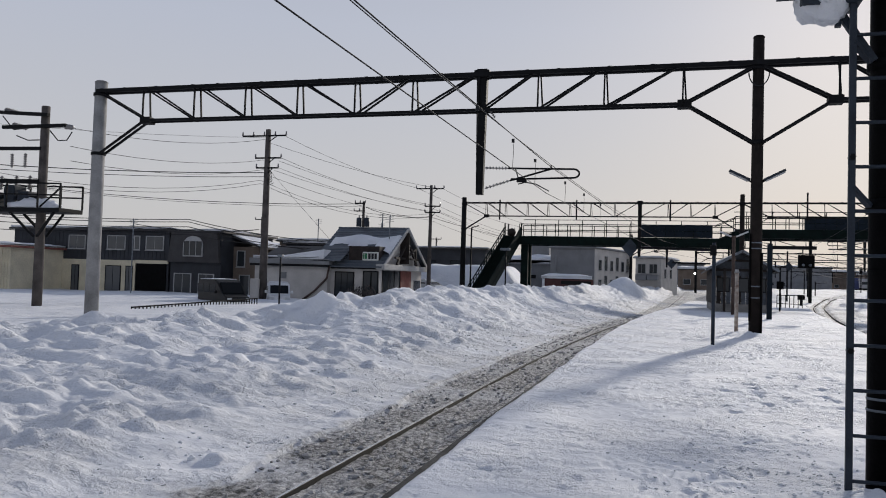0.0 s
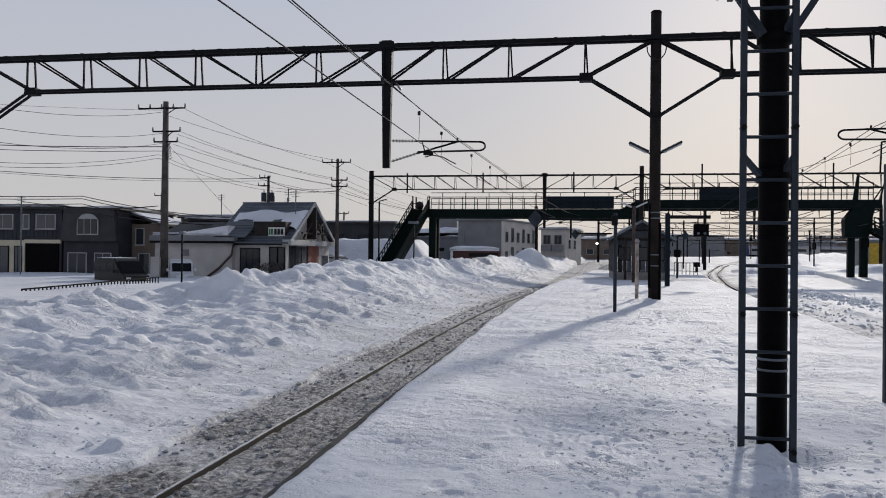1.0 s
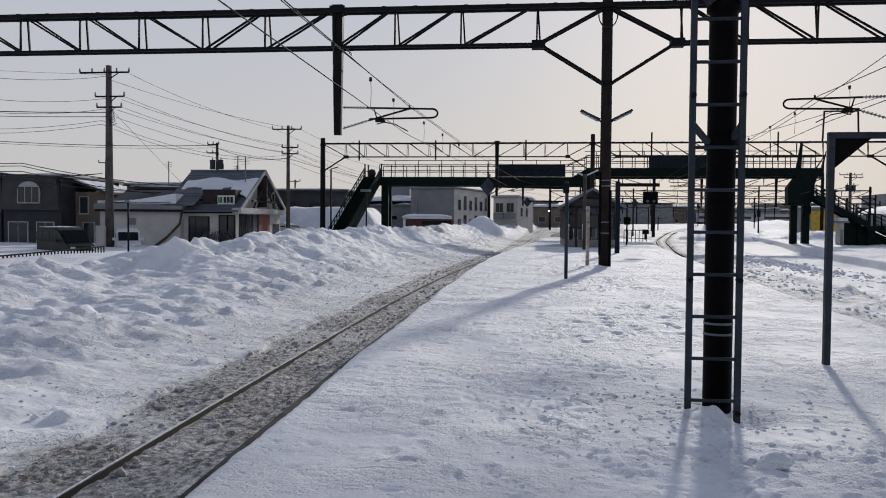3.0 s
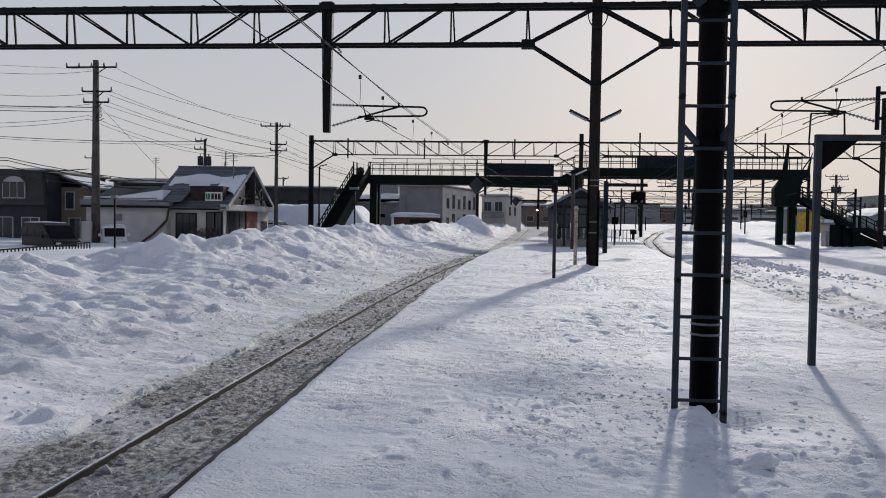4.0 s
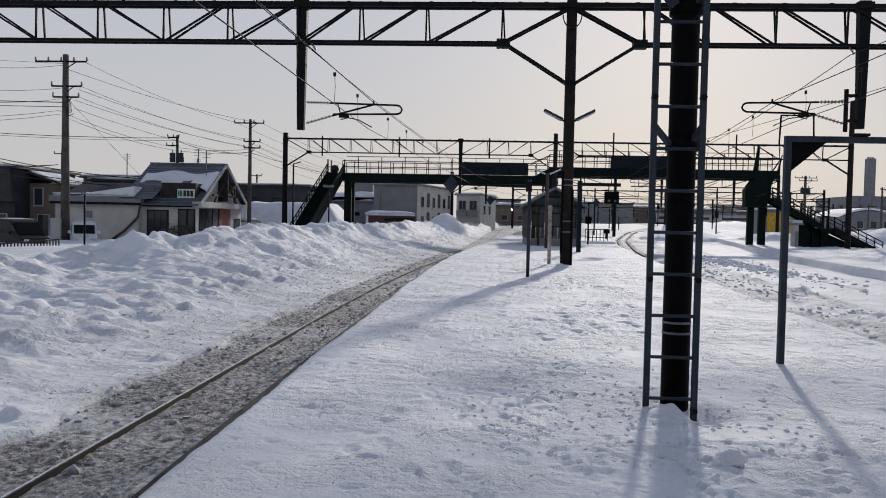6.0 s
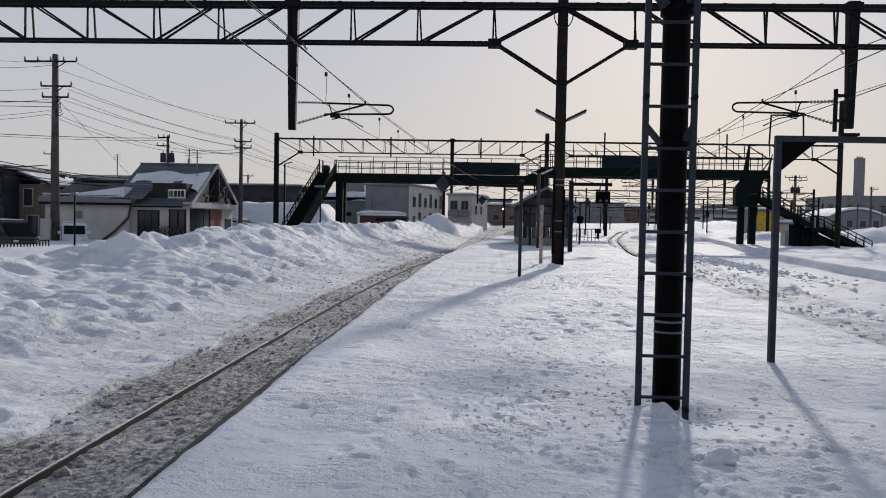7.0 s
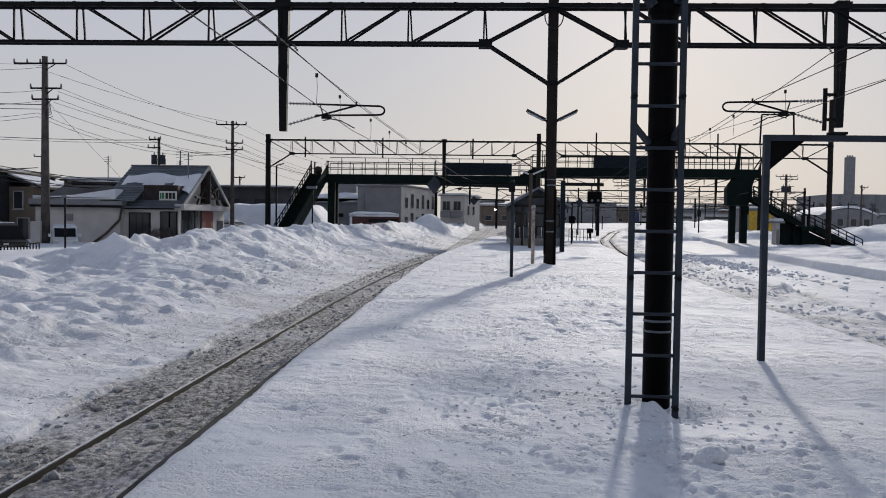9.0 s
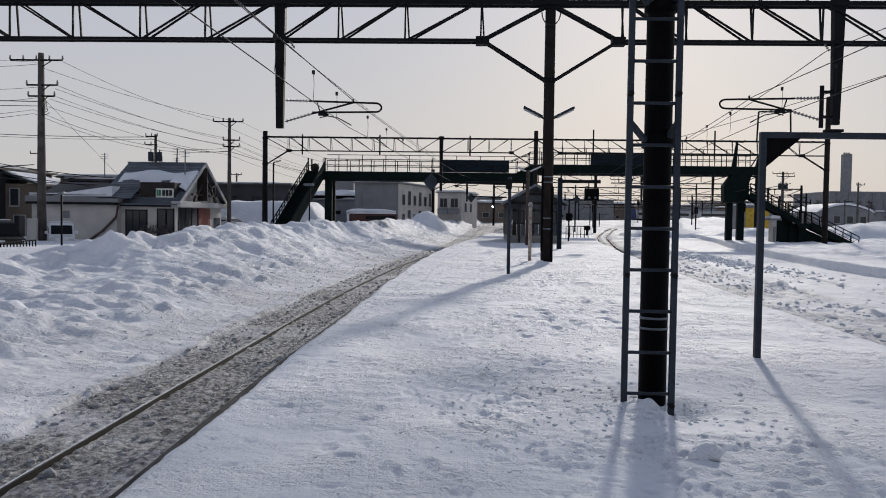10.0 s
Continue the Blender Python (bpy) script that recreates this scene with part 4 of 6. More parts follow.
def diamond(parent, x, y, z, r):
    bm = bmesh.new()
    add_prism(bm, [(x - r, z), (x, z - r * 1.15), (x + r, z), (x, z + r * 1.15)], y - 0.02, y + 0.02)
    return part("diamond_plate", bm, GREY_PAINT, parent, "dark diamond-shaped sign plate seen from behind")


stop = thing("stop_marker", (0.95, 21.0, 0), "thin steel post with arm and diamond stop marker", "sign", "stop markers")
rod(stop, "post", GREY_PAINT, [(0, 0, -0.1), (0, 0, 2.52)], 0.045, 10)
bar(stop, "arm", DARK_STEEL, (0, 0, 2.33), (-1.9, 0, 2.37), 0.06)
box(stop, "bracket", DARK_STEEL, (-0.1, -0.05, 2.2), (0.06, 0.05, 2.46), 0.02)
diamond(stop, -2.05, 0, 2.36, 0.21)

marker = thing("marker_post", (1.93, 27.1, 0), "rust-streaked pale marker post with a white cap", "post")
rod(marker, "post", material("flaking_white_paint", (0.5, 0.46, 0.41), 0.8, 0.0, 0.1, 9.0, 0.2, 30, dark=(0.14, 0.07, 0.045)), [(0, 0, -0.1), (0, 0, 1.9)], 0.06, 12)
rod(marker, "cap", WHITE_FRAME, [(0, 0, 1.88), (0, 0, 2.0)], 0.085, 12, 0.05)

mast = thing("lamp_mast", (2.94, 43.9, 0), "rusty lamp mast with two angled tube lamps", "lamp", "platform lamps")
rod(mast, "mast", RUSTY_STEEL, [(0, 0, -0.1), (0, 0, 4.1)], 0.085, 10)
for s in (-1, 1):
    rod(mast, "arm", RUSTY_STEEL, [(0, 0, 4.0), (s * 0.25, 0, 4.1)], 0.04, 8)
    bm = bmesh.new()
    add_bar(bm, (s * 0.12, 0, 4.05), (s * 0.7, 0, 4.32), 0.25, 0.08)
    part("lamp_housing", bm, LAMP_GLASS, mast)

signal = thing("starting_signal", (4.3, 40.2, 0), "dark post with a beam carrying a twin signal box", "signal")
bar(signal, "post", NAVY_PANEL, (0, 0, -0.1), (0, 0, 3.5), 0.22)
bar(signal, "beam", DARK_STEEL, (-0.1, 0, 3.35), (2.0, 0, 3.35), 0.16)
sg = box(signal, "signal_box", BLACK_POLE, (1.22, -0.12, 2.42), (1.92, 0.12, 3.02), 0.03)
for x in (1.42, 1.72):
    rod(sg, "lens_hood", GALV, [(x, -0.25, 2.55), (x, -0.1, 2.55)], 0.06, 10)
    bar(signal, "hanger_bar", DARK_STEEL, (x, 0, 3.0), (x, 0, 3.35), 0.05)

end_sign = thing("end_sign", (6.5, 54.9, 0), "thin dark post with diamond plate and small box", "sign", "stop markers")
rod(end_sign, "post", DARK_STEEL, [(0, 0, -0.1), (0, 0, 2.85)], 0.055, 8)
bar(end_sign, "arm", DARK_STEEL, (0, 0, 2.8), (0.3, 0, 2.85), 0.06)
diamond(end_sign, 0.5, 0, 2.85, 0.26)
box(end_sign, "box", BLACK_POLE, (-0.2, -0.15, 1.4), (0.2, 0.15, 1.9), 0.03)

buffer = thing("end_marker", (11.0, 78, 0), "small dark marker at the platform's end", "marker")
rod(buffer, "stem", DARK_STEEL, [(0, 0, -0.2), (0, 0, 0.6)], 0.12, 8)
box(buffer, "head", BLACK_POLE, (-0.3, -0.15, 0.5), (0.3, 0.15, 0.95), 0.05)

rail_fence = thing("guard_rail", (7.6, 66, 0), "low dark guard rail with a snow-covered mound", "railing")
for i in range(7):
    bar(rail_fence, "upright", DARK_STEEL, (i * 0.3, 0, -0.1), (i * 0.3, 0, 0.95), 0.05)
bar(rail_fence, "handrail", DARK_STEEL, (0, 0, 0.95), (1.8, 0, 0.95), 0.06)
bar(rail_fence, "toe_rail", DARK_STEEL, (0, 0, 0.3), (1.8, 0, 0.3), 0.05)


# ---- waiting shelter ----
hut = thing("waiting_shelter", (3.8, 50, 0), "dark timber platform shelter with a snowy gabled roof", "shelter")
box(hut, "plinth", CONCRETE, (-1.6, 0, -0.2), (1.6, 8, 0.45), 0.02, "grey concrete base wall")
for i in range(12):
    x = -1.52 + 3.04 * i / 11
    box(hut, "board", TIMBER if i % 4 == 1 else SLATE_BOARD, (x - 0.125, 0.05, 0.45), (x + 0.125, 0.10 + 0.02 * (i % 2), 2.1))
for x in (-1.55, -0.95, 0.8, 1.55):
    bar(hut, "corner_post", TIMBER, (x, -0.35, 0), (x, -0.35, 2.55), 0.14)
for x in (-1.0, 0.05, 1.0):
    w = box(hut, "window_frame", DARK_STEEL, (x - 0.36, -0.02, 1.15), (x + 0.36, 0.06, 2.0), 0.01)
    box(w, "pane", GLASS, (x - 0.32, -0.035, 1.2), (x + 0.32, -0.021, 1.95))
for s in (-1, 1):
    for i in range(6):
        y = 0.4 + i * 1.3
        box(hut, "side_board", TIMBER, (s * 1.58 - 0.05, y, 0.45), (s * 1.58 + 0.05, y + 1.25, 2.45))
prism(hut, "gable", SLATE_BOARD, [(-1.62, 2.1), (1.62, 2.1), (1.62, 2.6), (0, 3.45), (-1.62, 2.6)], -0.05, 0.08, label="grey boarded gable")
bar(hut, "tie_beam", TIMBER, (-1.8, -0.1, 2.45), (1.8, -0.1, 2.45), 0.14)
bar(hut, "tie_beam", TIMBER, (-1.0, -0.1, 3.0), (1.0, -0.1, 3.0), 0.10)
for s in (-1, 1):
    prism(hut, "roof", DARK_ROOF, [(0, 3.55), (s * 1.98, 2.42), (s * 1.98, 2.32), (0, 3.42)], -0.8, 8.6, label="dark metal roof slope")
    prism(hut, "roof_snow", SNOW, [(0, 3.62), (s * 1.2, 3.04), (s * 1.7, 2.64), (s * 1.75, 2.56), (0, 3.56)], 0.4, 8.5, label="snow lying on the roof")
    bar(hut, "bargeboard", GALV, (0, -0.82, 3.56), (s * 2.0, -0.82, 2.41), 0.06, 0.14)
lampb = thing("lit_lamp", (2.0, 48.5, 2.75), "small lit lamp on a bracket beam by the shelter", "lamp")
bar(lampb, "beam", DARK_STEEL, (0, 0, 0), (-2.1, 0, 0.02), 0.09)
rod(lampb, "drop_rod", DARK_STEEL, [(-0.85, 0, 0), (-0.85, 0, -0.5)], 0.03, 6)
bm = bmesh.new()
bmesh.ops.create_uvsphere(bm, u_segments=12, v_segments=8, radius=0.045, matrix=Matrix.Translation((-0.85, 0, -0.58)))
part("bulb", bm, LAMP_LIT, lampb, "glowing warm bulb", True)
diamond(lampb, -2.15, 0, -0.05, 0.26)

# ---- footbridge ----
fb = thing("footbridge", (0, 80, 0), "dark green steel footbridge with railings across the tracks", "footbridge")


def deck(x0, x1, z0, z1):
    for y in (-1.1, 1.1):
        box(fb, "girder", GREEN_STEEL, (x0, y - 0.12, z0), (x1, y + 0.12, z1), 0.02)
        box(fb, "girder_flange", GREEN_STEEL, (x0, y - 0.2, z0 - 0.03), (x1, y + 0.2, z0 + 0.04))
        top = z1 + 1.2
        n = int((x1 - x0) / 1.15)
        for i in range(n + 1):
            x = x0 + (x1 - x0) * i / n
            bar(fb, "baluster", GREEN_STEEL, (x, y, z1), (x, y, top + (0.6 if i % 2 and y > 0 else 0)), 0.07)
        for z in (top, z1 + 0.62):
            bar(fb, "handrail", GREEN_STEEL, (x0, y, z), (x1, y, z), 0.07)
    bar(fb, "upper_rail", GREEN_STEEL, (x0, 1.1, z1 + 1.8), (x1, 1.1, z1 + 1.8), 0.06)
    box(fb, "deck_plate", DARK_STEEL, (x0, -1.1, z1 - 0.25), (x1, 1.1, z1 - 0.1))
    box(fb, "deck_snow", SNOW, (x0, -0.95, z1 - 0.1), (x1, 0.95, z1 + 0.03))


def panel_run(x0, x1, z0, z1, n):
    for k in range(n):
        a, b = x0 + (x1 - x0) * k / n, x0 + (x1 - x0) * (k + 1) / n
        for r in range(2):
            lo, hi = z0 + (z1 - z0) * r / 2, z0 + (z1 - z0) * (r + 1) / 2
            box(fb, "screen_panel", NAVY_PANEL, (a + 0.02, -1.30, lo + 0.02), (b - 0.02, -1.24, hi - 0.02), 0.01)
    box(fb, "panel_frame", GREEN_STEEL, (x0, -1.24, z0), (x1, -1.20, z1))


deck(-14.9, 5.4, 5.12, 5.95)
deck(5.4, 27.4, 6.05, 6.85)
panel_run(-3.4, 3.4, 5.98, 7.2, 8)
panel_run(11.3, 17.5, 6.85, 8.0, 7)
for i in range(6):
    box(fb, "step", GREEN_STEEL, (4.0 + i * 0.28, -1.0, 5.85), (4.28 + i * 0.28, 1.0, 6.0 + 0.15 * i))
for s in (-1.1, 1.1):
    bar(fb, "stair_rail", GREEN_STEEL, (3.6, s, 7.15), (5.6, s, 8.05), 0.07)
for x, w, z in ((-14.35, 0.7, 5.12), (5.6, 0.6, 6.05), (25.1, 0.6, 3.6), (26.2, 0.66, 6.05)):
    for y in ((-0.9, 0.9) if x < 20 else (0.0,)):
        box(fb, "column", GREEN_STEEL, (x - w / 2, y - 0.25, -1.2), (x + w / 2, y + 0.25, z), 0.03)
for x in (-12, -8.5, -5, -1.5, 2, 9, 13, 17, 21):
    bar(fb, "cross_brace", GREEN_STEEL, (x, -1.0, 5.15 if x < 5 else 6.1), (x + 1.8, 1.0, 5.15 if x < 5 else 6.1), 0.1)


def flight(a, b, width, axis, n, plated=()):
    """Stairs from a (top) to b (foot) with stringers, closed steps and rails; the sides named in plated carry a solid parapet."""
    a, b = Vector(a), Vector(b)
    side = Vector((width / 2, 0, 0)) if axis == "y" else Vector((0, width / 2, 0))
    up = Vector((0, 0, 1.1))
    for s in (-1, 1):
        bar(fb, "stringer", GREEN_STEEL, a + side * s, b + side * s, 0.10, 0.5)
        bar(fb, "stair_handrail", GREEN_STEEL, a + side * s + up, b + side * s + up, 0.08)
        if s in plated:
            bar(fb, "parapet", GREEN_STEEL, a + side * s + up * 0.5, b + side * s + up * 0.5, 0.05, 0.72, "solid green parapet plate")
            continue
        for k in (0.36, 0.68):
            bar(fb, "stair_midrail", GREEN_STEEL, a + side * s + up * k, b + side * s + up * k, 0.05)
        m = max(4, n // 2)
        for i in range(m + 1):
            p = a.lerp(b, i / m) + side * s
            bar(fb, "stair_baluster", GREEN_STEEL, p, p + up, 0.07)
    for i in range(n):
        p = a.lerp(b, (i + 0.5) / n)
        d = (b - a) / n
        e = Vector((abs(side.x) + abs(d.x) * 0.55, abs(side.y) + abs(d.y) * 0.5, abs(d.z) * 0.56))
        box(fb, "step", GREEN_STEEL, p - e, p + e)


flight((-15.55, -0.9, 5.85), (-16.95, -10.0, -0.2), 1.65, "y", 30, (1,))
box(fb, "landing", GREEN_STEEL, (-16.45, -1.2, 5.65), (-14.6, 1.2, 5.9), 0.02)
bar(fb, "stair_lamp_post", DARK_STEEL, (-18.6, -6, -0.5), (-18.6, -6, 6.4), 0.13)
bar(fb, "stair_lamp_post", DARK_STEEL, (-18.6, -6, 6.4), (-17.9, -6, 6.6), 0.08)
rod(fb, "round_mirror", TIMBER, [(-15.9, -0.1, 6.35), (-15.9, 0.0, 6.35)], 0.42, 18, None, "dark round plate at the stair head")
rod(fb, "mirror_post", GREEN_STEEL, [(-15.9, 0.05, 5.9), (-15.9, 0.05, 6.8)], 0.05, 8)
for x in (-16.4, -14.72):
    bar(fb, "newel", GREEN_STEEL, (x, -1.0, 5.7), (x, -1.0, 7.25), 0.12)
flight((26.3, -1.6, 4.1), (30.95, -1.6, 1.55), 1.7, "x", 15)
flight((32.1, -1.6, 1.35), (36.6, -1.6, -0.85), 1.7, "x", 13)
box(fb, "half_landing", GREEN_STEEL, (30.85, -2.5, 1.0), (32.2, -0.7, 1.45), 0.02)
for y in (-2.45, -0.75):
    for x in (30.95, 31.5, 32.1):
        bar(fb, "stair_baluster", GREEN_STEEL, (x, y, 1.4), (x, y, 2.55), 0.07)
    bar(fb, "stair_handrail", GREEN_STEEL, (30.95, y, 2.6), (32.1, y, 2.5), 0.08)
for x, w, top in ((29.25, 0.8, 2.2), (30.4, 0.2, 1.6), (31.5, 0.7, 1.1)):
    box(fb, "column", GREEN_STEEL, (x - w / 2, -1.9, -1.2), (x + w / 2, -1.3, top), 0.02)
prism(fb, "stair_wall", GREEN_STEEL, [(29.6, -1.1), (29.6, 1.9), (31.4, 1.1), (34.4, -0.2), (35.4, -1.1)], -1.65, -1.55, label="dark panel closing the space under the stairs")
prism(fb, "turning_flight", GREEN_STEEL, [(24.15, 3.5), (24.1, 5.0), (24.9, 6.1), (26.75, 6.1), (26.5, 5.2), (26.5, 3.95), (26.1, 3.45)], -1.5, -0.5, label="dark green underside of the turning stairs")
box(fb, "landing_lip", GREEN_STEEL, (24.05, -1.6, 3.35), (26.1, -0.4, 3.5), 0.03)
for a, b, w in (((25.1, -1.2, 6.8), (25.35, -1.2, 9.3), 0.5), ((27.2, -1.2, 6.8), (27.55, -1.2, 8.4), 0.35)):
    bar(fb, "tower_fin", GREEN_STEEL, a, b, w, 0.12, w2=w * 0.4)
for a, b in (((25.35, -1.2, 9.2), (26.0, -1.2, 9.2)), ((26.7, -1.2, 6.85), (27.5, -1.2, 8.1))):
    bar(fb, "tower_rail", GREEN_STEEL, a, b, 0.10)
snow_lamp = thing("snowy_lamp_post", (-13.98, 68, 0), "thin post whose small lamp is capped with snow", "lamp post")
rod(snow_lamp, "post", DARK_STEEL, [(0, 0, -1.0), (0, 0, 4.1)], 0.06, 8)
box(snow_lamp, "lamp_head", GALV, (-0.5, -0.2, 4.05), (0.35, 0.2, 4.25), 0.05)


# ---- houses ----
def window(parent, lo, hi, face, cols=2, glass=GLASS, frame_mat=WHITE_FRAME):
    """A framed window on a wall: face is 'y-' or 'x+'; lo and hi are (a, z) on the wall at depth d."""
    (a0, z0), (a1, z1), d = lo, hi, face[1]
    def b3(a, z, o):
        return (a, d - o, z) if face[0] == "y-" else (d + o, a, z)
    def bx(name, mat, p, q, o0, o1, host):
        A, B = b3(p[0], p[1], o0), b3(q[0], q[1], o1)
        lo3 = [min(u, v) for u, v in zip(A, B)]
        hi3 = [max(u, v) for u, v in zip(A, B)]
        return box(host, name, mat, lo3, hi3)
    w = bx("window", frame_mat, (a0 - 0.07, z0 - 0.07), (a1 + 0.07, z1 + 0.07), 0.0, 0.04, parent)
    for k in range(cols):
        p, q = a0 + (a1 - a0) * k / cols, a0 + (a1 - a0) * (k + 1) / cols
        bx("pane", glass, (p + 0.03, z0), (q - 0.03, z1), 0.041, 0.055, w)
    bx("sill", frame_mat, (a0 - 0.1, z0 - 0.13), (a1 + 0.1, z0 - 0.07), 0.0, 0.12, w)
    return w


def slab_snow(parent, lo, hi, seed=0, name="roof_snow"):
    """Snow on a flat roof, with a soft uneven rim."""
    bm = bmesh.new()
    add_box(bm, lo, hi)
    bmesh.ops.subdivide_edges(bm, edges=bm.edges[:], cuts=7, use_grid_fill=True)
    zm = (lo[2] + hi[2]) / 2
    for v in bm.verts:
        if v.co.z > zm:
            e = min(v.co.x - lo[0], hi[0] - v.co.x, v.co.y - lo[1], hi[1] - v.co.y)
            v.co.z += (hi[2] - lo[2]) * (0.4 * noise.noise(Vector((v.co.x * 0.4, v.co.y * 0.4, seed))) - 0.35 * math.exp(-e / 0.4))
    return part(name, bm, SNOW, parent, "thick snow lying on the roof", True)


# shop beside the forecourt
shop = thing("shop_house", (0, 0, 0), "white rendered shop with ribbed grey gabled roof under snow", "house")
HX0, HX1, HY0, HY1, HZ, RIDGE = -27.1, -21.8, 58.0, 68.6, 2.45, 5.5
HM = (HY0 + HY1) / 2
box(shop, "wall", WHITE_WALL, (HX0, HY0, -0.9), (HX1, HY1, HZ), 0, "off-white rendered wall")
prism(shop, "gable_wall", WHITE_WALL, [(HY0 + 0.1, HZ), (HY1 - 0.1, HZ), (HM, RIDGE - 0.25)], HX1 - 0.2, HX1, "x")
n = 15
for side in (0, 1):
    for i in range(n):
        def roof_at(t):
            y = (HY0 - 0.7) + (HM - HY0 + 0.7) * t if side == 0 else (HY1 + 0.7) - (HY1 + 0.7 - HM) * t
            return y, HZ - 0.35 + (RIDGE - HZ + 0.35) * t
        (ya, za), (yb, zb) = roof_at(i / n), roof_at((i + 1) / n)
        prism(shop, "roof_course", ROOF, [(ya, za), (ya, za + 0.10), (yb, zb + 0.035), (yb, zb)], HX0 - 0.45, HX1 + 0.45, "x")
bar(shop, "ridge_cap", ROOF, (HX0 - 0.5, HM, RIDGE + 0.05), (HX1 + 0.5, HM, RIDGE + 0.05), 0.3, 0.12)
for ys in (HY0 - 0.7, HY1 + 0.7):
    bar(shop, "bargeboard", WHITE_FRAME, (HX1 + 0.47, ys, HZ - 0.38), (HX1 + 0.47, HM, RIDGE - 0.02), 0.10, 0.24)
# timber truss in the gable
bar(shop, "gable_post", TIMBER, (HX1 + 0.4, HM - 0.6, HZ + 0.1), (HX1 + 0.4, HM - 0.6, RIDGE - 0.4), 0.8, 0.12)
for a, b in (((HM - 3, 3.0), (HM + 3, 3.0)), ((HM - 2.6, 2.5), (HM - 0.6, 4.0)), ((HM + 2.6, 2.5), (HM + 0.6, 4.0)), ((HM + 2.2, 2.5), (HM + 2.2, 3.9)), ((HM - 0.5, 3.0), (HM + 2.2, 3.9))):
    bar(shop, "gable_timber", TIMBER, (HX1 + 0.42, a[0], a[1]), (HX1 + 0.42, b[0], b[1]), 0.16)
box(shop, "fascia", WHITE_FRAME, (HX1 - 0.1, HY0 - 0.6, 2.0), (HX1 + 0.6, HY1 + 0.5, 2.42), 0.02, "pale fascia under the gable")
# flat dark sheet on the wall; the entrance recess's shade is in its colour
box(shop, "entrance", GLASS, (HX1, HY0 + 0.6, -0.3), (HX1 + 0.03, HM - 0.6, 1.95), 0, "dark glass sheet standing for the shaded entrance recess")
for k in range(4):
    y = HY0 + 0.6 + k * 1.36
    box(shop, "door_frame", DARK_STEEL, (HX1, y - 0.06, -0.5), (HX1 + 0.06, y + 0.06, 1.98))
box(shop, "panel", BRICK_RED, (HX1, HM - 0.4, -0.5), (HX1 + 0.05, HM + 2.3, 1.98), 0, "red-brown panel beside the entrance")
window(shop, (HM + 3.2, 0.3), (HM + 4.9, 1.2), ("x+", HX1), 2)
window(shop, (-25.45, -0.1), (-23.95, 1.7), ("y-", HY0), 3, frame_mat=DARK_STEEL)
box(shop, "shop_trim", DARK_STEEL, (HX0, HY0 - 0.06, 2.0), (HX1, HY0, 2.12))
for x0, x1 in ((-23.1, -22.5), (-22.45, -21.95)):
    window(shop, (x0, -0.4), (x1, 1.8), ("y-", HY0), 1, frame_mat=DARK_STEEL)
# dormer with the shop sign
dorm = box(shop, "dormer", TIMBER, (-24.5, HY0 + 0.2, 2.35), (-21.95, HY0 + 3.2, 3.8), 0.02, "dark boxed dormer")
sign_b = box(dorm, "sign_board", SIGN_WHITE, (-23.3, HY0 + 0.1, 2.68), (-22.0, HY0 + 0.2, 3.35), 0.01, "white shop sign with green and black bars")
for x0, x1, m in ((-23.24, -23.14, SIGN_GREEN), (-23.10, -22.92, SIGN_GREEN), (-22.82, -22.62, SIGN_BLACK), (-22.56, -22.36, SIGN_BLACK), (-22.30, -22.10, SIGN_BLACK)):
    box(sign_b, "sign_mark", m, (x0, HY0 + 0.075, 2.80), (x1, HY0 + 0.099, 3.24))
bm = bmesh.new()
xs, ts = np.linspace(-27.2, -21.4, 40), np.linspace(0.30, 0.80, 14)
grid = []
for t in ts:
    y = HY0 - 0.7 + (HM - HY0 + 0.7) * t
    row = []
    for x in xs:
        lowcut = 0.52 if x < -22.9 else 0.16 + 0.0
        e = min(t - lowcut - 0.05 * math.sin(x * 2.1), 0.76 - t + 0.04 * math.sin(x * 1.7), (x + 27.2) * 0.25, (-21.4 - x) * 0.25)
        th_ = 0.34 * max(0.0, min(1.0, e * 6)) ** 0.5 if e > 0 else -0.05
        row.append(bm.verts.new((x, y - 0.2 * th_, HZ - 0.35 + (RIDGE - HZ + 0.35) * t + 0.06 + th_)))
    grid.append(row)
for ra, rb in zip(grid, grid[1:]):
    for i in range(len(ra) - 1):
        bm.faces.new((ra[i], ra[i + 1], rb[i + 1], rb[i]))
part("roof_snow", bm, SNOW, shop, "slab of snow sliding down the roof", True)
# flat-roofed wing
box(shop, "wing_wall", WHITE_WALL, (-32.2, 57.4, -0.9), (-25.9, 66, 2.25), 0, "off-white wing wall")
box(shop, "wing_fascia", GREY_WALL, (-32.5, 57.0, 2.25), (-25.6, 66.2, 2.68), 0.02)
box(shop, "wing_fascia", DARK_STEEL, (-32.4, 56.95, 2.08), (-25.6, 57.0, 2.25))
slab_snow(shop, (-32.3, 57.2, 2.68), (-26.6, 66, 3.0), 3)
box(shop, "wing_vent", GREY_WALL, (-30.0, 57.34, 1.1), (-29.4, 57.4, 1.6), 0.01)
prism(shop, "wing_roof", DARK_ROOF, [(58.0, 2.7), (61.4, 3.85), (65.6, 2.7)], -32.1, -27.0, "x", "dark pitched roof over the wing")
prism(shop, "roof_snow", SNOW, [(-31.2, 2.7), (-26.2, 2.7), (-26.2, 3.45), (-27.5, 3.25)], 57.25, 58.6, label="wedge of snow drifted against the roof")
rod(shop, "downpipe", RUSTY_STEEL, [(-25.7, 57.3, 2.2), (-25.9, 57.3, 1.2), (-26.9, 57.3, 0.2), (-28.0, 57.3, -0.6)], 0.09, 8)
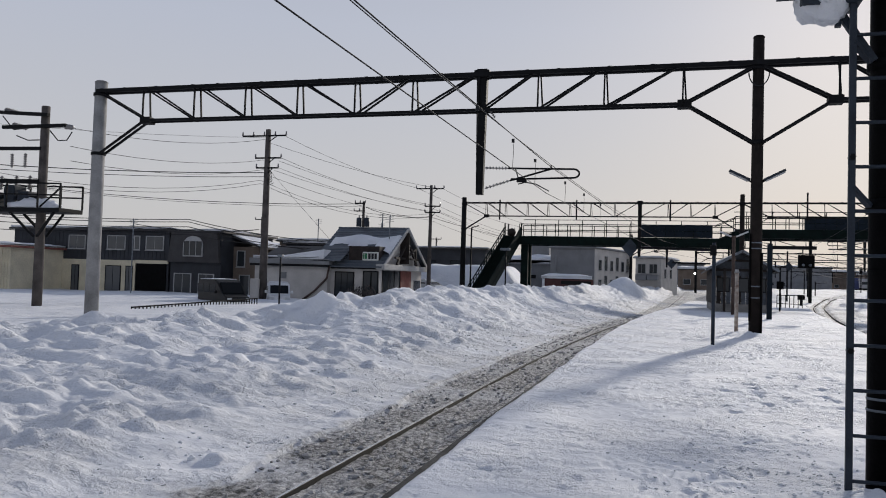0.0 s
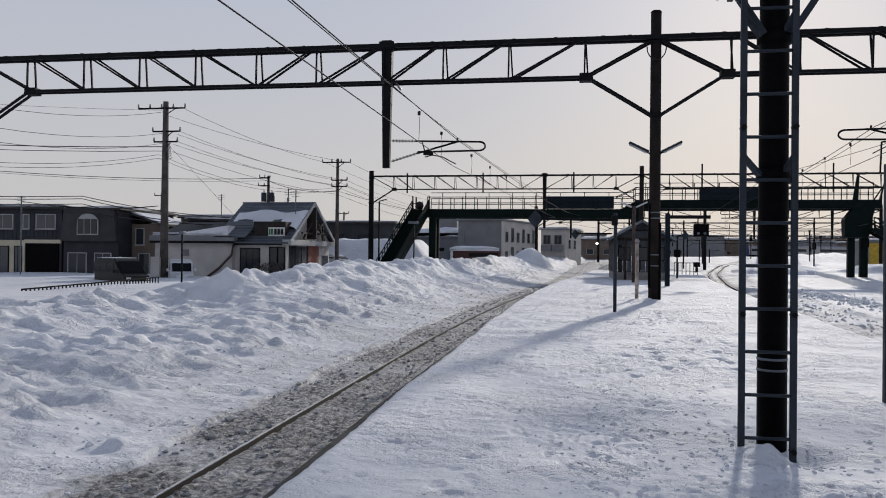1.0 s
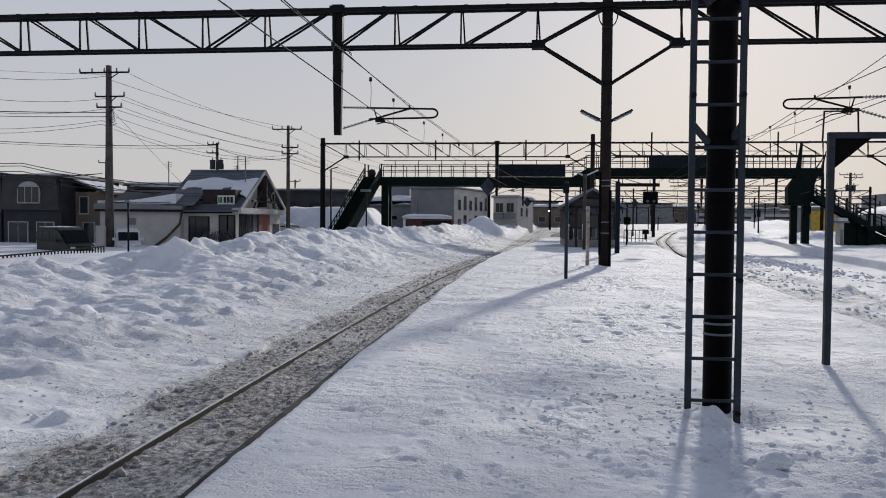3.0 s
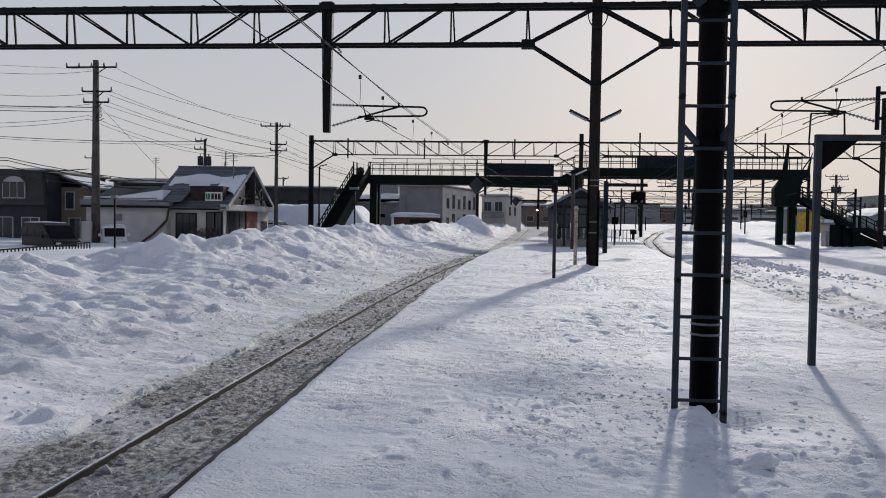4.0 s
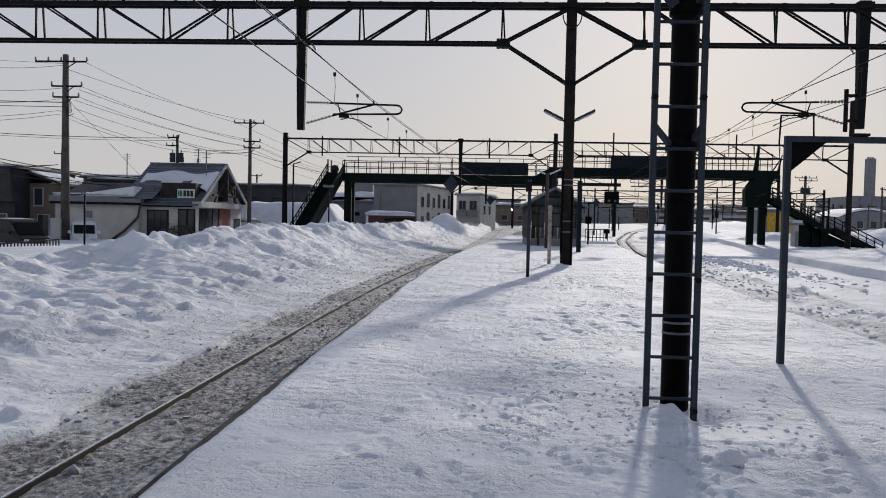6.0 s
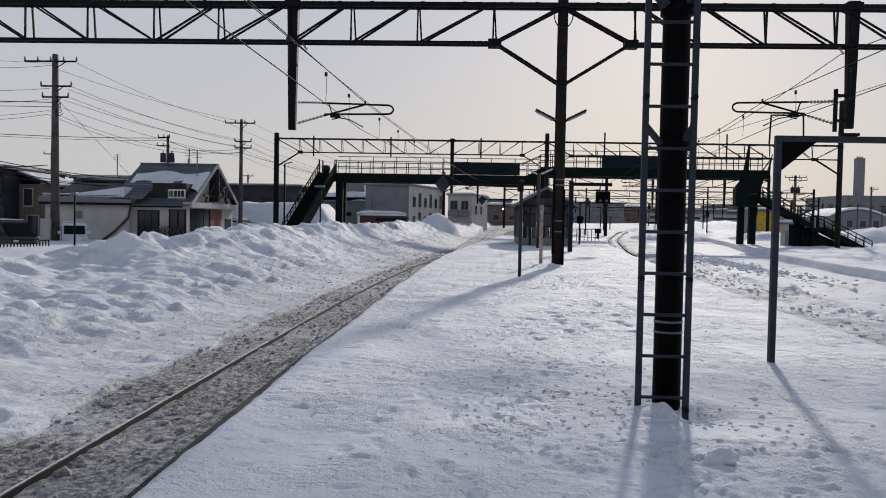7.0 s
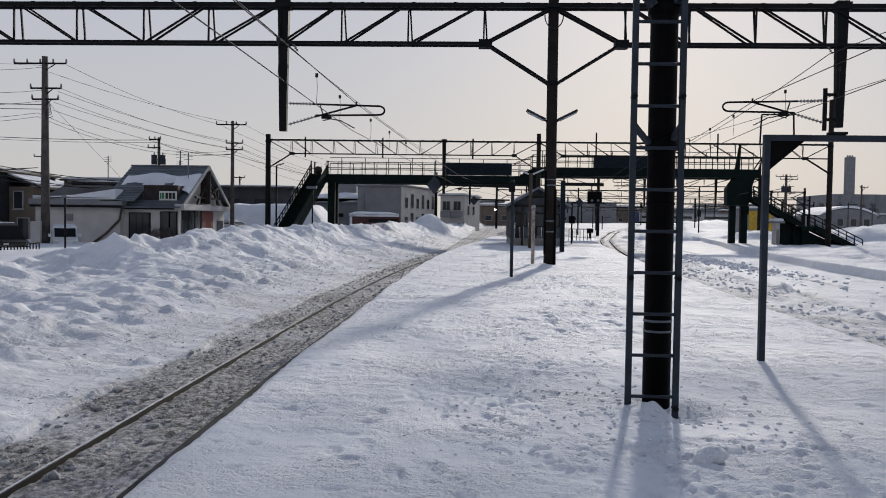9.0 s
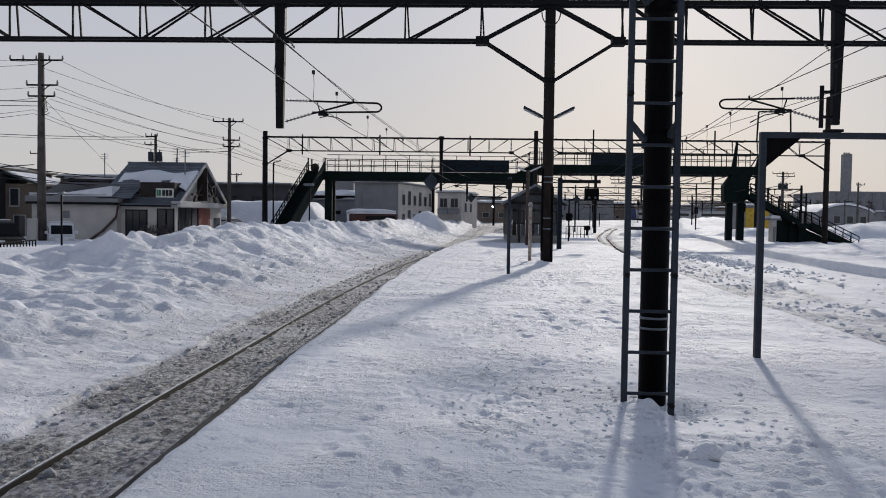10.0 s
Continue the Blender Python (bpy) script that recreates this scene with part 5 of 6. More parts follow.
for i in range(9):
    (ya, za), (yb, zb) = ((57.0 + i * 0.28, 2.55 + i * 0.13), (57.28 + i * 0.28, 2.68 + i * 0.13))
    prism(shop, "pent_course", ROOF, [(ya, za), (ya, za + 0.08), (yb, zb + 0.03), (yb, zb)], -27.2, -24.7, "x")
bushes = thing("potted_shrubs", (-22.9, 57.2, -0.6), "dark frosted shrubs below the shop window", "shrub")
rng = random.Random(3)
for k in range(5):
    bm = bmesh.new()
    c = Vector((k * 0.35 - 0.7, rng.uniform(-0.2, 0.2), 0.7))
    for j in range(60):
        d = Vector((rng.gauss(0, 0.25), rng.gauss(0, 0.25), rng.gauss(0, 0.28)))
        add_bar(bm, c + d, c + d + Vector((rng.uniform(-0.1, 0.1), rng.uniform(-0.1, 0.1), 0.12)), 0.05, 0.02)
    tagged(part("twigs", bm, TWIG, bushes), kind="stuff")


def house(name, label, x0, x1, y0, y1, foot, top, wall, roof, snow=0.25, turn=0.0):
    th = thing(name, ((x0 + x1) / 2, y0, foot), label, "house", turn=turn)
    w, d, h = (x1 - x0) / 2, y1 - y0, top - foot
    box(th, "wall", wall, (-w, 0, 0), (w, d, h))
    box(th, "roof", roof, (-w - 0.35, -0.35, h), (w + 0.35, d + 0.35, h + 0.18), 0.02)
    if snow:
        slab_snow(th, (-w - 0.25, -0.25, h + 0.18), (w + 0.25, d + 0.25, h + 0.18 + snow), x0)
    return th


h1 = house("row_house", "two-storey house with charcoal upper and cream lower walls", -58.5, -42.0, 60, 70, -1.2, 4.85, BLACK_WALL, DARK_ROOF)
def L(x):  # plan x to the house's own x
    return x + 50.25
box(h1, "lower_wall", CREAM_WALL, (-8.25, -0.08, 0), (L(-45.3), 0, 3.45), 0, "cream ground-floor cladding")
for k in range(40):
    box(h1, "cladding_seam", BLACK_WALL, (-8.2 + k * 0.41, -0.03, 3.5), (-8.17 + k * 0.41, 0, 6.0))
for a, b in ((-52.4, -50.7), (-48.3, -46.5), (-45.5, -45.0), (-44.3, -42.6)):
    window(h1, (L(a), 4.45), (L(b), 5.55), ("y-", 0), 2 if b - a > 1 else 1, CURTAIN_GLASS)
for a, b in ((-51.9, -51.2), (-48.3, -46.8), (-46.2, -45.6)):
    window(h1, (L(a), 0.6), (L(b), 2.9), ("y-", -0.08), 2, CURTAIN_GLASS, DARK_STEEL)
# no real opening: a black sheet gives the garage its inner shade
box(h1, "garage_shade", BLACK_POLE, (L(-45.2), -0.10, 0), (L(-42.2), -0.02, 3.2), 0, "black sheet painted as the shade inside an open garage")
box(h1, "garage_lintel", CREAM_WALL, (L(-45.3), -0.14, 3.2), (L(-42.0), 0, 3.5))
h1b = house("garden_shed", "cream ribbed shed with a red-brown roof edge", -63, -53.0, 54, 60, -1.2, 3.0, CREAM_WALL, BRICK_RED, 0.3)
for k in range(34):
    box(h1b, "rib", CREAM_WALL, (-4.95 + k * 0.3, -0.04, 0), (-4.83 + k * 0.3, 0, 4.1))
h2 = house("dark_house", "charcoal two-storey house with an arched window", -41.8, -36.9, 60, 69, -1.2, 4.75, BLACK_WALL, DARK_ROOF, 0.2)
prism(h2, "mansard", DARK_ROOF, [(-2.5, 3.4), (2.5, 3.4), (2.2, 6.1), (-2.2, 6.1)], -0.4, 0.0, label="steep dark mansard face")
bm = bmesh.new()
arch = [(-0.95, 3.9), (0.95, 3.9), (0.95, 4.9)] + [(0.95 * math.cos(t), 4.9 + 0.75 * math.sin(t)) for t in [math.pi * i / 10 for i in range(1, 10)]] + [(-0.95, 4.9)]
add_prism(bm, arch, -0.5, -0.38)
aw = part("arched_window", bm, WHITE_FRAME, h2)
for k in range(3):
    box(aw, "pane", GLASS, (-0.85 + k * 0.6, -0.54, 4.0), (-0.35 + k * 0.6, -0.505, 5.2))
window(h2, (-2.0, 0.8), (-0.4, 2.4), ("y-", 0), 2)
window(h2, (0.4, 0.8), (1.8, 2.4), ("y-", 0), 2)
h3 = thing("brown_house", (-35.6, 62, -1.2), "narrow brown house with a pitched snowy roof", "house")
box(h3, "wall", BROWN_WALL, (-1.4, 0, 0), (1.2, 4.2, 4.9))
prism(h3, "roof", DARK_ROOF, [(-1.7, 6.0), (-1.7, 5.85), (1.6, 4.75), (1.6, 4.9)], -0.4, 4.5)
prism(h3, "roof_snow", SNOW, [(-1.65, 6.15), (-1.65, 6.02), (1.55, 4.92), (1.55, 5.02)], -0.3, 4.4)
window(h3, (-0.9, 3.2), (-0.2, 4.5), ("y-", 0), 1)
window(h3, (-0.6, 0.6), (0.3, 2.4), ("y-", 0), 1)
h4 = house("low_house", "long dark low house behind the forecourt", -37, -27.5, 72, 80, -1.0, 4.4, BLACK_WALL, DARK_ROOF, 0.25)
window(h4, (-3, 3.0), (-1.5, 4.2), ("y-", 0), 2)
h5 = house("low_house", "dark low house with a snowy lean-to", -44, -33, 84, 92, -1.0, 5.2, BROWN_WALL, DARK_ROOF, 0.3)
h6 = house("long_building", "long dark two-storey building with snowy roof", -41, -23.2, 100, 110, -1.0, 5.3, BLACK_WALL, DARK_ROOF, 0.25)
for k in range(4):
    window(h6, (-6.5 + k * 3.6, 3.4), (-5.0 + k * 3.6, 4.8), ("y-", 0), 2, GLASS, DARK_STEEL)
h7 = house("grey_block", "pale grey flat building under deep snow", -26.6, -15.6, 116, 128, -1.0, 3.9, GREY_WALL, GREY_WALL, 1.3)
box(h7, "vent", DARK_STEEL, (1.0, -0.05, 2.9), (1.8, 0, 3.4))
h7b = box(h7, "roof_house", GREY_WALL, (-0.2, 3, 5.0), (3.2, 6, 8.4), 0.02)
h8 = house("office_block", "pale two-storey block with a lit window side", -15.95, -9.85, 106, 122, -1.0, 6.0, GREY_WALL, GREY_WALL, 0.15, turn=-14)
# the sunlit flank is put into the colour: paler wall than the shaded front
box(h8, "lit_side_wall", WHITE_WALL, (3.05, 0.05, 0), (3.12, 15.95, 6.95), 0, "side wall coloured paler for the light falling on it")
for k in range(6):
    for z in (4.2, 1.6):
        window(h8, (1.4 + k * 2.4, z), (2.6 + k * 2.4, z + (1.35 if k % 2 == 0 else 1.9)), ("x+", 3.12), 1)
rod(h8, "downpipe", GREY_WALL, [(-2.2, -0.1, 0), (-2.2, -0.1, 6)], 0.12, 8)
h9 = house("apartment_block", "pale two-storey apartments with balconies", -5.9, -1.9, 130, 142, -1.0, 5.6, WHITE_WALL, GREY_WALL, 0.35, turn=-12)
for k in range(2):
    box(h9, "balcony", GREY_WALL, (-1.8 + k * 1.8, -0.9, 3.2), (-0.1 + k * 1.8, -0.05, 4.1), 0.03)
    window(h9, (-1.6 + k * 1.8, 4.3), (-0.4 + k * 1.8, 5.7), ("y-", 0), 2)
    window(h9, (2.2 + k * 4, 3.6), (3.6 + k * 4, 5.0), ("x+", 2.0), 1)


# ---- utility poles and their wires ----
def utility_pole(x, y, foot, top, arms, label, r=0.19, cans=0):
    th = thing("utility_pole", (x, y, 0), label, "utility pole", "utility poles")
    rod(th, "shaft", WOOD_POLE, [(0, 0, foot), (0, 0, (foot + top) / 2), (0, 0, top)], r, 12, r * 0.62)
    for z, a, b in arms:
        arm = bar(th, "cross_arm", DARK_STEEL, (a, -0.12, z), (b, -0.12, z), 0.12, 0.1)
        n = max(2, int((b - a) / 0.8))
        for i in range(n + 1):
            px = a + (b - a) * i / n
            if abs(px) > 0.2:
                rod(arm, "pin_insulator", CERAMIC, [(px, -0.12, z + 0.05), (px, -0.12, z + 0.3)], 0.07, 8, 0.045)
        bar(th, "arm_brace", DARK_STEEL, (0, -0.1, z - 0.5), (b * 0.55, -0.12, z), 0.05)
    for k in range(cans):
        c = rod(th, "transformer", GREY_PAINT, [((k * 2 - 1) * 0.42, -0.1, top - 2.6), ((k * 2 - 1) * 0.42, -0.1, top - 1.7)], 0.27, 12)
        rod(c, "bushing", CERAMIC, [((k * 2 - 1) * 0.42, -0.1, top - 1.7), ((k * 2 - 1) * 0.42, -0.1, top - 1.45)], 0.06, 8)
    return th


A = utility_pole(-28.5, 52, -0.8, 11.9, [(11.42, -2.0, 1.5), (9.8, -0.9, 1.15), (9.08, -0.8, 0.95)], "tall weathered utility pole with three cross arms", 0.30)
for k in range(5):
    rod(A, "cable_loop", WIRE, [(0.25 + 0.1 * k, -0.2, 9.0 - 0.25 * k), (0.5, -0.2, 8.7 - 0.2 * k), (0.12, -0.2, 8.2 - 0.1 * k)], 0.025, 5)
box(A, "meter_box", WHITE_WALL, (-0.75, -0.5, -0.4), (-0.1, -0.1, 1.05), 0.03, "pale cabinet at the pole's foot")
B = utility_pole(-20.9, 68, -0.6, 9.75, [(9.42, -1.35, 1.2), (7.85, -0.5, 0.9), (7.3, -0.5, 0.9)], "slim dark utility pole behind the shop", 0.2)
C = utility_pole(-30.5, 76, -0.6, 9.1, [(8.9, -0.9, 0.2), (8.1, -1.0, 0.2)], "utility pole with two transformer cans", 0.2, 2)
D = utility_pole(-47.5, 86, -0.6, 8.2, [(7.9, -0.8, 0.8)], "distant thin utility pole", 0.16)
E_ = utility_pole(-31, 104, -0.6, 7.0, [(6.8, -0.7, 0.7)], "distant thin utility pole", 0.16)
F_ = utility_pole(-19.5, 96, -0.6, 8.4, [(7.6, -0.6, 0.8), (6.9, -0.6, 0.8)], "distant thin utility pole", 0.16)
G_ = utility_pole(44.6, 118, -0.6, 8.9, [(8.6, -1.5, 1.5), (8.2, -0.9, 1.6), (6.2, -0.2, 1.3)], "distant pole with cross arms and a transformer", 0.27, 2)
H_ = utility_pole(60.0, 128, -0.6, 8.0, [(7.6, -0.3, 0.9)], "distant thin utility pole", 0.2)
I_ = utility_pole(68, 150, -0.6, 6.0, [(5.6, -0.2, 1.6)], "distant thin utility pole", 0.16)
J_ = utility_pole(82, 170, -0.6, 6.5, [(6.1, -0.8, 0.8)], "distant thin utility pole", 0.16)
UW = "utility wires"
for da, db, z, zb in ((1.45, -1.2, 11.35, 9.45), (-0.1, 1.1, 11.0, 9.4), (1.1, -0.4, 9.8, 7.9), (0.9, 0.8, 9.6, 7.85), (0.9, -0.4, 9.1, 7.4), (0.6, 0.8, 8.9, 7.3), (0.5, 0.0, 8.4, 6.6)):
    wire("utility_wire", "thin black wire between utility poles", [(-28.5 + da, 52, z), (-20.9 + db, 68, zb), (-17 + db, 96, zb - 1.4)], 0.014, 0.35, 8, group=UW)
for z, ze, w in ((11.3, 12.2, 0.010), (8.75, 9.3, 0.03), (8.45, 9.0, 0.022)):
    wire("utility_wire", "thin black wire leading off over the forecourt", [(-28.6, 52, z), (-62, 30, ze)], w, 0.9, 10, group=UW)
for z, zb, w in ((8.85, 8.9, 0.03), (8.6, 8.8, 0.018)):
    wire("utility_wire", "long sagging wire above the roofs", [(-30.5, 76, z), (-70, 60, zb + 1.5)], w, 1.0, 12, group=UW)
wire("utility_wire", "thin wire running along the roofs", [(-30.3, 76, 8.5), (-20.9, 68, 6.9), (-16, 110, 6.6)], 0.025, 0.4, 8, group=UW)
wire("guy_wire", "thin guy wire from the utility pole", [(-28.4, 52, 9.0), (-27.2, 64, 3.0)], 0.012, 0.0, 3, group=UW)
for z0, z1 in ((5.4, 5.6), (5.0, 5.4), (4.6, 5.0), (4.9, 4.4)):
    wire("utility_wire", "low house cable along the row of houses", [(-27, 62, z0 - 1.2), (-37.5, 56, z1), (-60, 50, z1 + 0.4)], 0.03, 0.3, 10, group=UW)
for x, y, z, h in ((-40.4, 53, -0.8, 6.2), (-35, 75, 3, 4.2), (-30, 80, 4, 3.2), (-24.3, 65, 4.5, 2.4), (-22.0, 60.5, 4.5, 1.9)):
    ant = thing("roof_antenna", (x, y, z), "thin mast with a small antenna", "antenna", "antennas")
    rod(ant, "mast", GALV, [(0, 0, 0), (0, 0, h)], 0.05, 6)
    for k in range(3):
        bar(ant, "antenna_bar", GALV, (-0.35, 0, h - 0.15 - 0.2 * k), (0.35, 0, h - 0.1 - 0.2 * k), 0.03)
for z in (5.6, 5.3):
    wire("utility_wire", "cable to the house mast", [(-40.4, 53, z - 0.6), (-29, 52, 4.6)], 0.025, 0.3, 8, group=UW)

# platform pole with switchgear over the forecourt
sw = thing("switchgear_pole", (-29.75, 32, 0), "grey pole carrying a switchgear platform heaped with snow", "utility pole")
rod(sw, "shaft", WOOD_POLE, [(0, 0, -1.2), (0, 0, 9.3)], 0.24, 14, 0.2)
rod(sw, "shaft", WOOD_POLE, [(-4.6, 0, -1.2), (-4.6, 0, 9.6)], 0.24, 14, 0.2)
for z, a, b in ((8.95, -6, 0.3), (8.3, -2.4, 1.4), (7.3, -6, 0), (5.7, -6, 0), (4.9, -6, 0)):
    bar(sw, "cross_arm", DARK_STEEL, (a, -0.15, z + (0.35 if b < 1 and z > 8.5 else 0)), (b, -0.15, z - (0.1 if b < 1 else 0)), 0.18, 0.16)
box(sw, "deck", DARK_STEEL, (-5.4, -0.8, 4.05), (1.75, 0.8, 4.25), 0.02)
for x in (0.45, 1.75, -1.4, -3.0):
    for y in (-0.75, 0.75):
        bar(sw, "rail_post", DARK_STEEL, (x, y, 4.25), (x, y, 5.42), 0.07)
for z in (5.4, 4.85):
    for y in (-0.75, 0.75):
        bar(sw, "handrail", DARK_STEEL, (-5.4, y, z + 0.15), (1.75, y, z), 0.07)
bar(sw, "rail_brace", DARK_STEEL, (0.6, -0.75, 4.3), (1.75, -0.75, 5.2), 0.06)
for a, b in (((0.1, -0.3, 2.9), (1.3, -0.6, 4.05)), ((-0.1, -0.3, 2.9), (-1.3, -0.6, 4.05)), ((0.1, 0.3, 2.9), (0.8, 0.6, 4.05)), ((-0.3, 0.3, 3.2), (-1.6, 0.6, 4.05))):
    bar(sw, "deck_strut", DARK_STEEL, a, b, 0.1)
rng = random.Random(8)
for x in (-0.8, -1.6, -2.5, -3.3):
    c = box(sw, "switch_box", GREY_PAINT, (x - 0.3, -0.4, 4.3), (x + 0.3, 0.4, 5.0 + rng.uniform(0, 0.4)), 0.06)
    insulator(c, (x, 0, 5.2), (x + 0.05, 0, 5.9), 0.11, 6)
    insulator(c, (x - 0.3, 0, 7.0), (x - 0.3, 0, 6.3), 0.10, 6)
for a, b in (((-1.0, -0.1, 8.25), (-1.9, -0.1, 8.45)), ((1.3, -0.1, 8.25), (1.75, -0.1, 8.2)), ((-1.6, -0.1, 9.0), (-2.4, -0.1, 9.2))):
    insulator(sw, a, b, 0.13, 6)
rod(sw, "jumper", WIRE, [(-2.6, 0, 8.9), (-1.9, 0, 8.2), (-1.0, 0, 8.25)], 0.03, 5)
rod(sw, "jumper", WIRE, [(-1.7, 0, 7.9), (-1.0, 0, 7.65), (-0.3, 0, 7.65)], 0.03, 5)
rod(sw, "jumper", WIRE, [(0.3, 0, 8.1), (0.8, 0, 7.6), (1.3, 0, 7.6), (1.6, 0, 8.0)], 0.03, 5)
bm = bmesh.new()
bmesh.ops.create_icosphere(bm, subdivisions=3, radius=1.0)
for v in bm.verts:
    d = 1 + 0.3 * noise.noise(v.co * 2.0)
    v.co = Vector((-0.5 + v.co.x * 1.5 * d, v.co.y * 0.7 * d, 4.27 + max(0, v.co.z) * 0.55 * d))
part("deck_snow", bm, SNOW, sw, "snow heaped on the deck", True)
for z, ze in ((8.2, 11.2), (7.3, 9.7), (6.6, 9.0)):
    wire("utility_wire", "wire from the switchgear pole to the next pole", [(-28.2, 32, z), (-28.6, 52, ze)], 0.014, 0.5, 8, group=UW)
for z in (6.4, 6.15):
    wire("utility_wire", "thin lines sagging across the forecourt", [(-36, 31, z + 0.3), (-29, 52, z + 0.2 + 1.6), (-21, 68, z + 0.8)], 0.014, 1.0, 10, group=UW)

# ---- forecourt ----
lampost = thing("thin_lamp_post", (-20.9, 40, -0.4), "thin dark post with a small flat lamp head", "lamp post")
rod(lampost, "post", DARK_STEEL, [(0, 0, 0), (0, 0, 2.75)], 0.05, 8)
box(lampost, "lamp_head", GALV, (-0.14, -0.14, 2.75), (0.14, 0.14, 2.9), 0.03)
mail = thing("sign_stake", (-31.5, 38, -0.9), "thin stake with a dark notice board", "sign")
rod(mail, "stake", DARK_STEEL, [(0, 0, 0), (0, 0, 2.6)], 0.05, 8)
box(mail, "board", BLACK_POLE, (-0.2, -0.06, 1.5), (0.2, 0.0, 2.5), 0.02)


def low_fence(a, b, label):
    """A row of short pickets with a top rail, just clear of the snow."""
    a, b = Vector(a), Vector(b)
    th = thing("low_fence", a, label, "fence", "forecourt fence")
    d = b - a
    bar(th, "top_rail", DARK_STEEL, (0, 0, 0.4), d + Vector((0, 0, 0.4)), 0.07)
    n = int(d.length / 0.26)
    for i in range(n + 1):
        p = d * (i / n)
        bar(th, "picket", DARK_STEEL, p + Vector((0, 0, -0.2)), p + Vector((0, 0, 0.42)), 0.05)


low_fence((-25.1, 33.0, -0.79), (-24.2, 43.5, -0.49), "low dark picket fence half buried in snow")
low_fence((-34.5, 30.5, -1.1), (-29.6, 32.0, -0.95), "low dark picket fence half buried in snow")


def wheel(parent, x, y, z, r=0.32):
    t = rod(parent, "wheel", TYRE, [(x - 0.1, y, z), (x + 0.1, y, z)], r, 18)
    rod(t, "rim", GALV, [(x - 0.11, y, z), (x + 0.11, y, z)], r * 0.6, 14)


def van(name, label, at, turn, paint, length=4.2, width=1.7, height=1.95, bonnet=0.7):
    """A boxy van whose long side lies along its y; nose towards -y."""
    th = thing(name, at, label, "van", turn=turn)
    h = height
    side = [(0, 0.3), (0.05, 0.85), (bonnet, 1.0), (bonnet + 0.65, h - 0.15), (bonnet + 1.0, h), (length - 0.25, h), (length, h - 0.25), (length, 0.35)]
    bm = bmesh.new()
    add_prism(bm, side, -width / 2, width / 2, "x")
    bmesh.ops.bevel(bm, geom=bm.edges[:], offset=0.06, segments=2, affect="EDGES")
    part("body", bm, paint, th, smooth=False)
    bm = bmesh.new()
    add_prism(bm, [(bonnet + 0.08, 1.06), (bonnet + 0.12, 1.03), (bonnet + 0.62, h - 0.2), (bonnet + 0.55, h - 0.2)], -width / 2 + 0.12, width / 2 - 0.12, "x")
    ws = part("windscreen", bm, VAN_GLASS, th, "dark sloping windscreen")
    ws.location = (0, -0.06, 0.02)
    for s in (-1, 1):
        for k in range(3):
            y0 = bonnet + 0.85 + k * 0.92
            box(th, "side_window", VAN_GLASS, (s * width / 2 - 0.012, y0, 1.1), (s * width / 2 + 0.012, y0 + 0.8, h - 0.28), 0.005)
        box(th, "headlight", LAMP_GLASS, (s * (width / 2 - 0.2) - 0.15, -0.03, 0.6), (s * (width / 2 - 0.2) + 0.15, 0.02, 0.8), 0.02)
        box(th, "door_mirror", paint, (s * width / 2 - 0.1 + s * 0.15, bonnet + 0.5, 1.05), (s * width / 2 + 0.1 + s * 0.15, bonnet + 0.62, 1.25), 0.02)
        for y in (0.75, length - 0.75):
            wheel(th, s * (width / 2 - 0.08), y, 0.32)
    box(th, "bumper", BLACK_POLE, (-width / 2, -0.08, 0.28), (width / 2, 0.06, 0.5), 0.03)
    slab_snow(th, (-width / 2 + 0.1, bonnet + 1.05, h), (width / 2 - 0.1, length - 0.2, h + 0.08), at[0])
    return th


van("black_van", "black van parked side-on behind the snow bank", (-26.9, 46.0, -1.0), 58, CAR_BLACK)
van("white_van", "white van parked beside the shop wing", (-26.6, 51.0, -1.0), 30, CAR_WHITE, 4.2, 1.5, 1.8)
van("snowed_car", "car buried under snow beyond the stairs", (-22.5, 78.0, -0.2), 70, CAR_WHITE, 4.2, 1.6, 1.5)

bus = thing("snowed_bus", (-12.6, 98, -0.35), "red-sided bus parked under deep snow", "bus", turn=8)
box(bus, "body", CAR_RED, (-2.6, 0, 0.4), (3.3, 2.4, 2.25), 0.12, "dull red side")
box(bus, "window_band", VAN_GLASS, (-0.6, -0.02, 1.55), (3.0, 0.05, 2.0), 0.01)
box(bus, "white_front", CAR_WHITE, (-2.9, -0.03, 0.5), (-2.6, 2.43, 2.2), 0.05, "white end of the bus")
for x in (-1.8, 2.3):
    rod(bus, "wheel", TYRE, [(x, -0.05, 0.45), (x, 0.3, 0.45)], 0.45, 16)
slab_snow(bus, (-3.0, -0.15, 2.25), (3.1, 2.5, 2.85), 5)

# ---- beyond the footbridge ----
shed = house("yellow_shed", "grey shed with a yellow door beside the yard", 42.0, 47.2, 130, 132.5, -0.8, 4.0, GREY_WALL, GREY_WALL, 0.3)
box(shed, "yellow_door", YELLOW, (-1.2, -0.06, 0.4), (2.5, 0, 4.6), 0.01, "yellow painted doors")
for k in range(3):
    box(shed, "door_rib", YELLOW, (-0.4 + k * 1.1, -0.1, 0.4), (-0.3 + k * 1.1, -0.06, 4.6))
tank = house("equipment_cabinet", "narrow pale cabinet beside the stairs", 28.35, 28.72, 77.2, 78.2, -0.9, 1.7, WHITE_WALL, GREY_WALL, 0.3)
box(tank, "door", GREY_WALL, (-0.12, -0.04, 0.3), (0.12, 0, 2.0), 0.01)

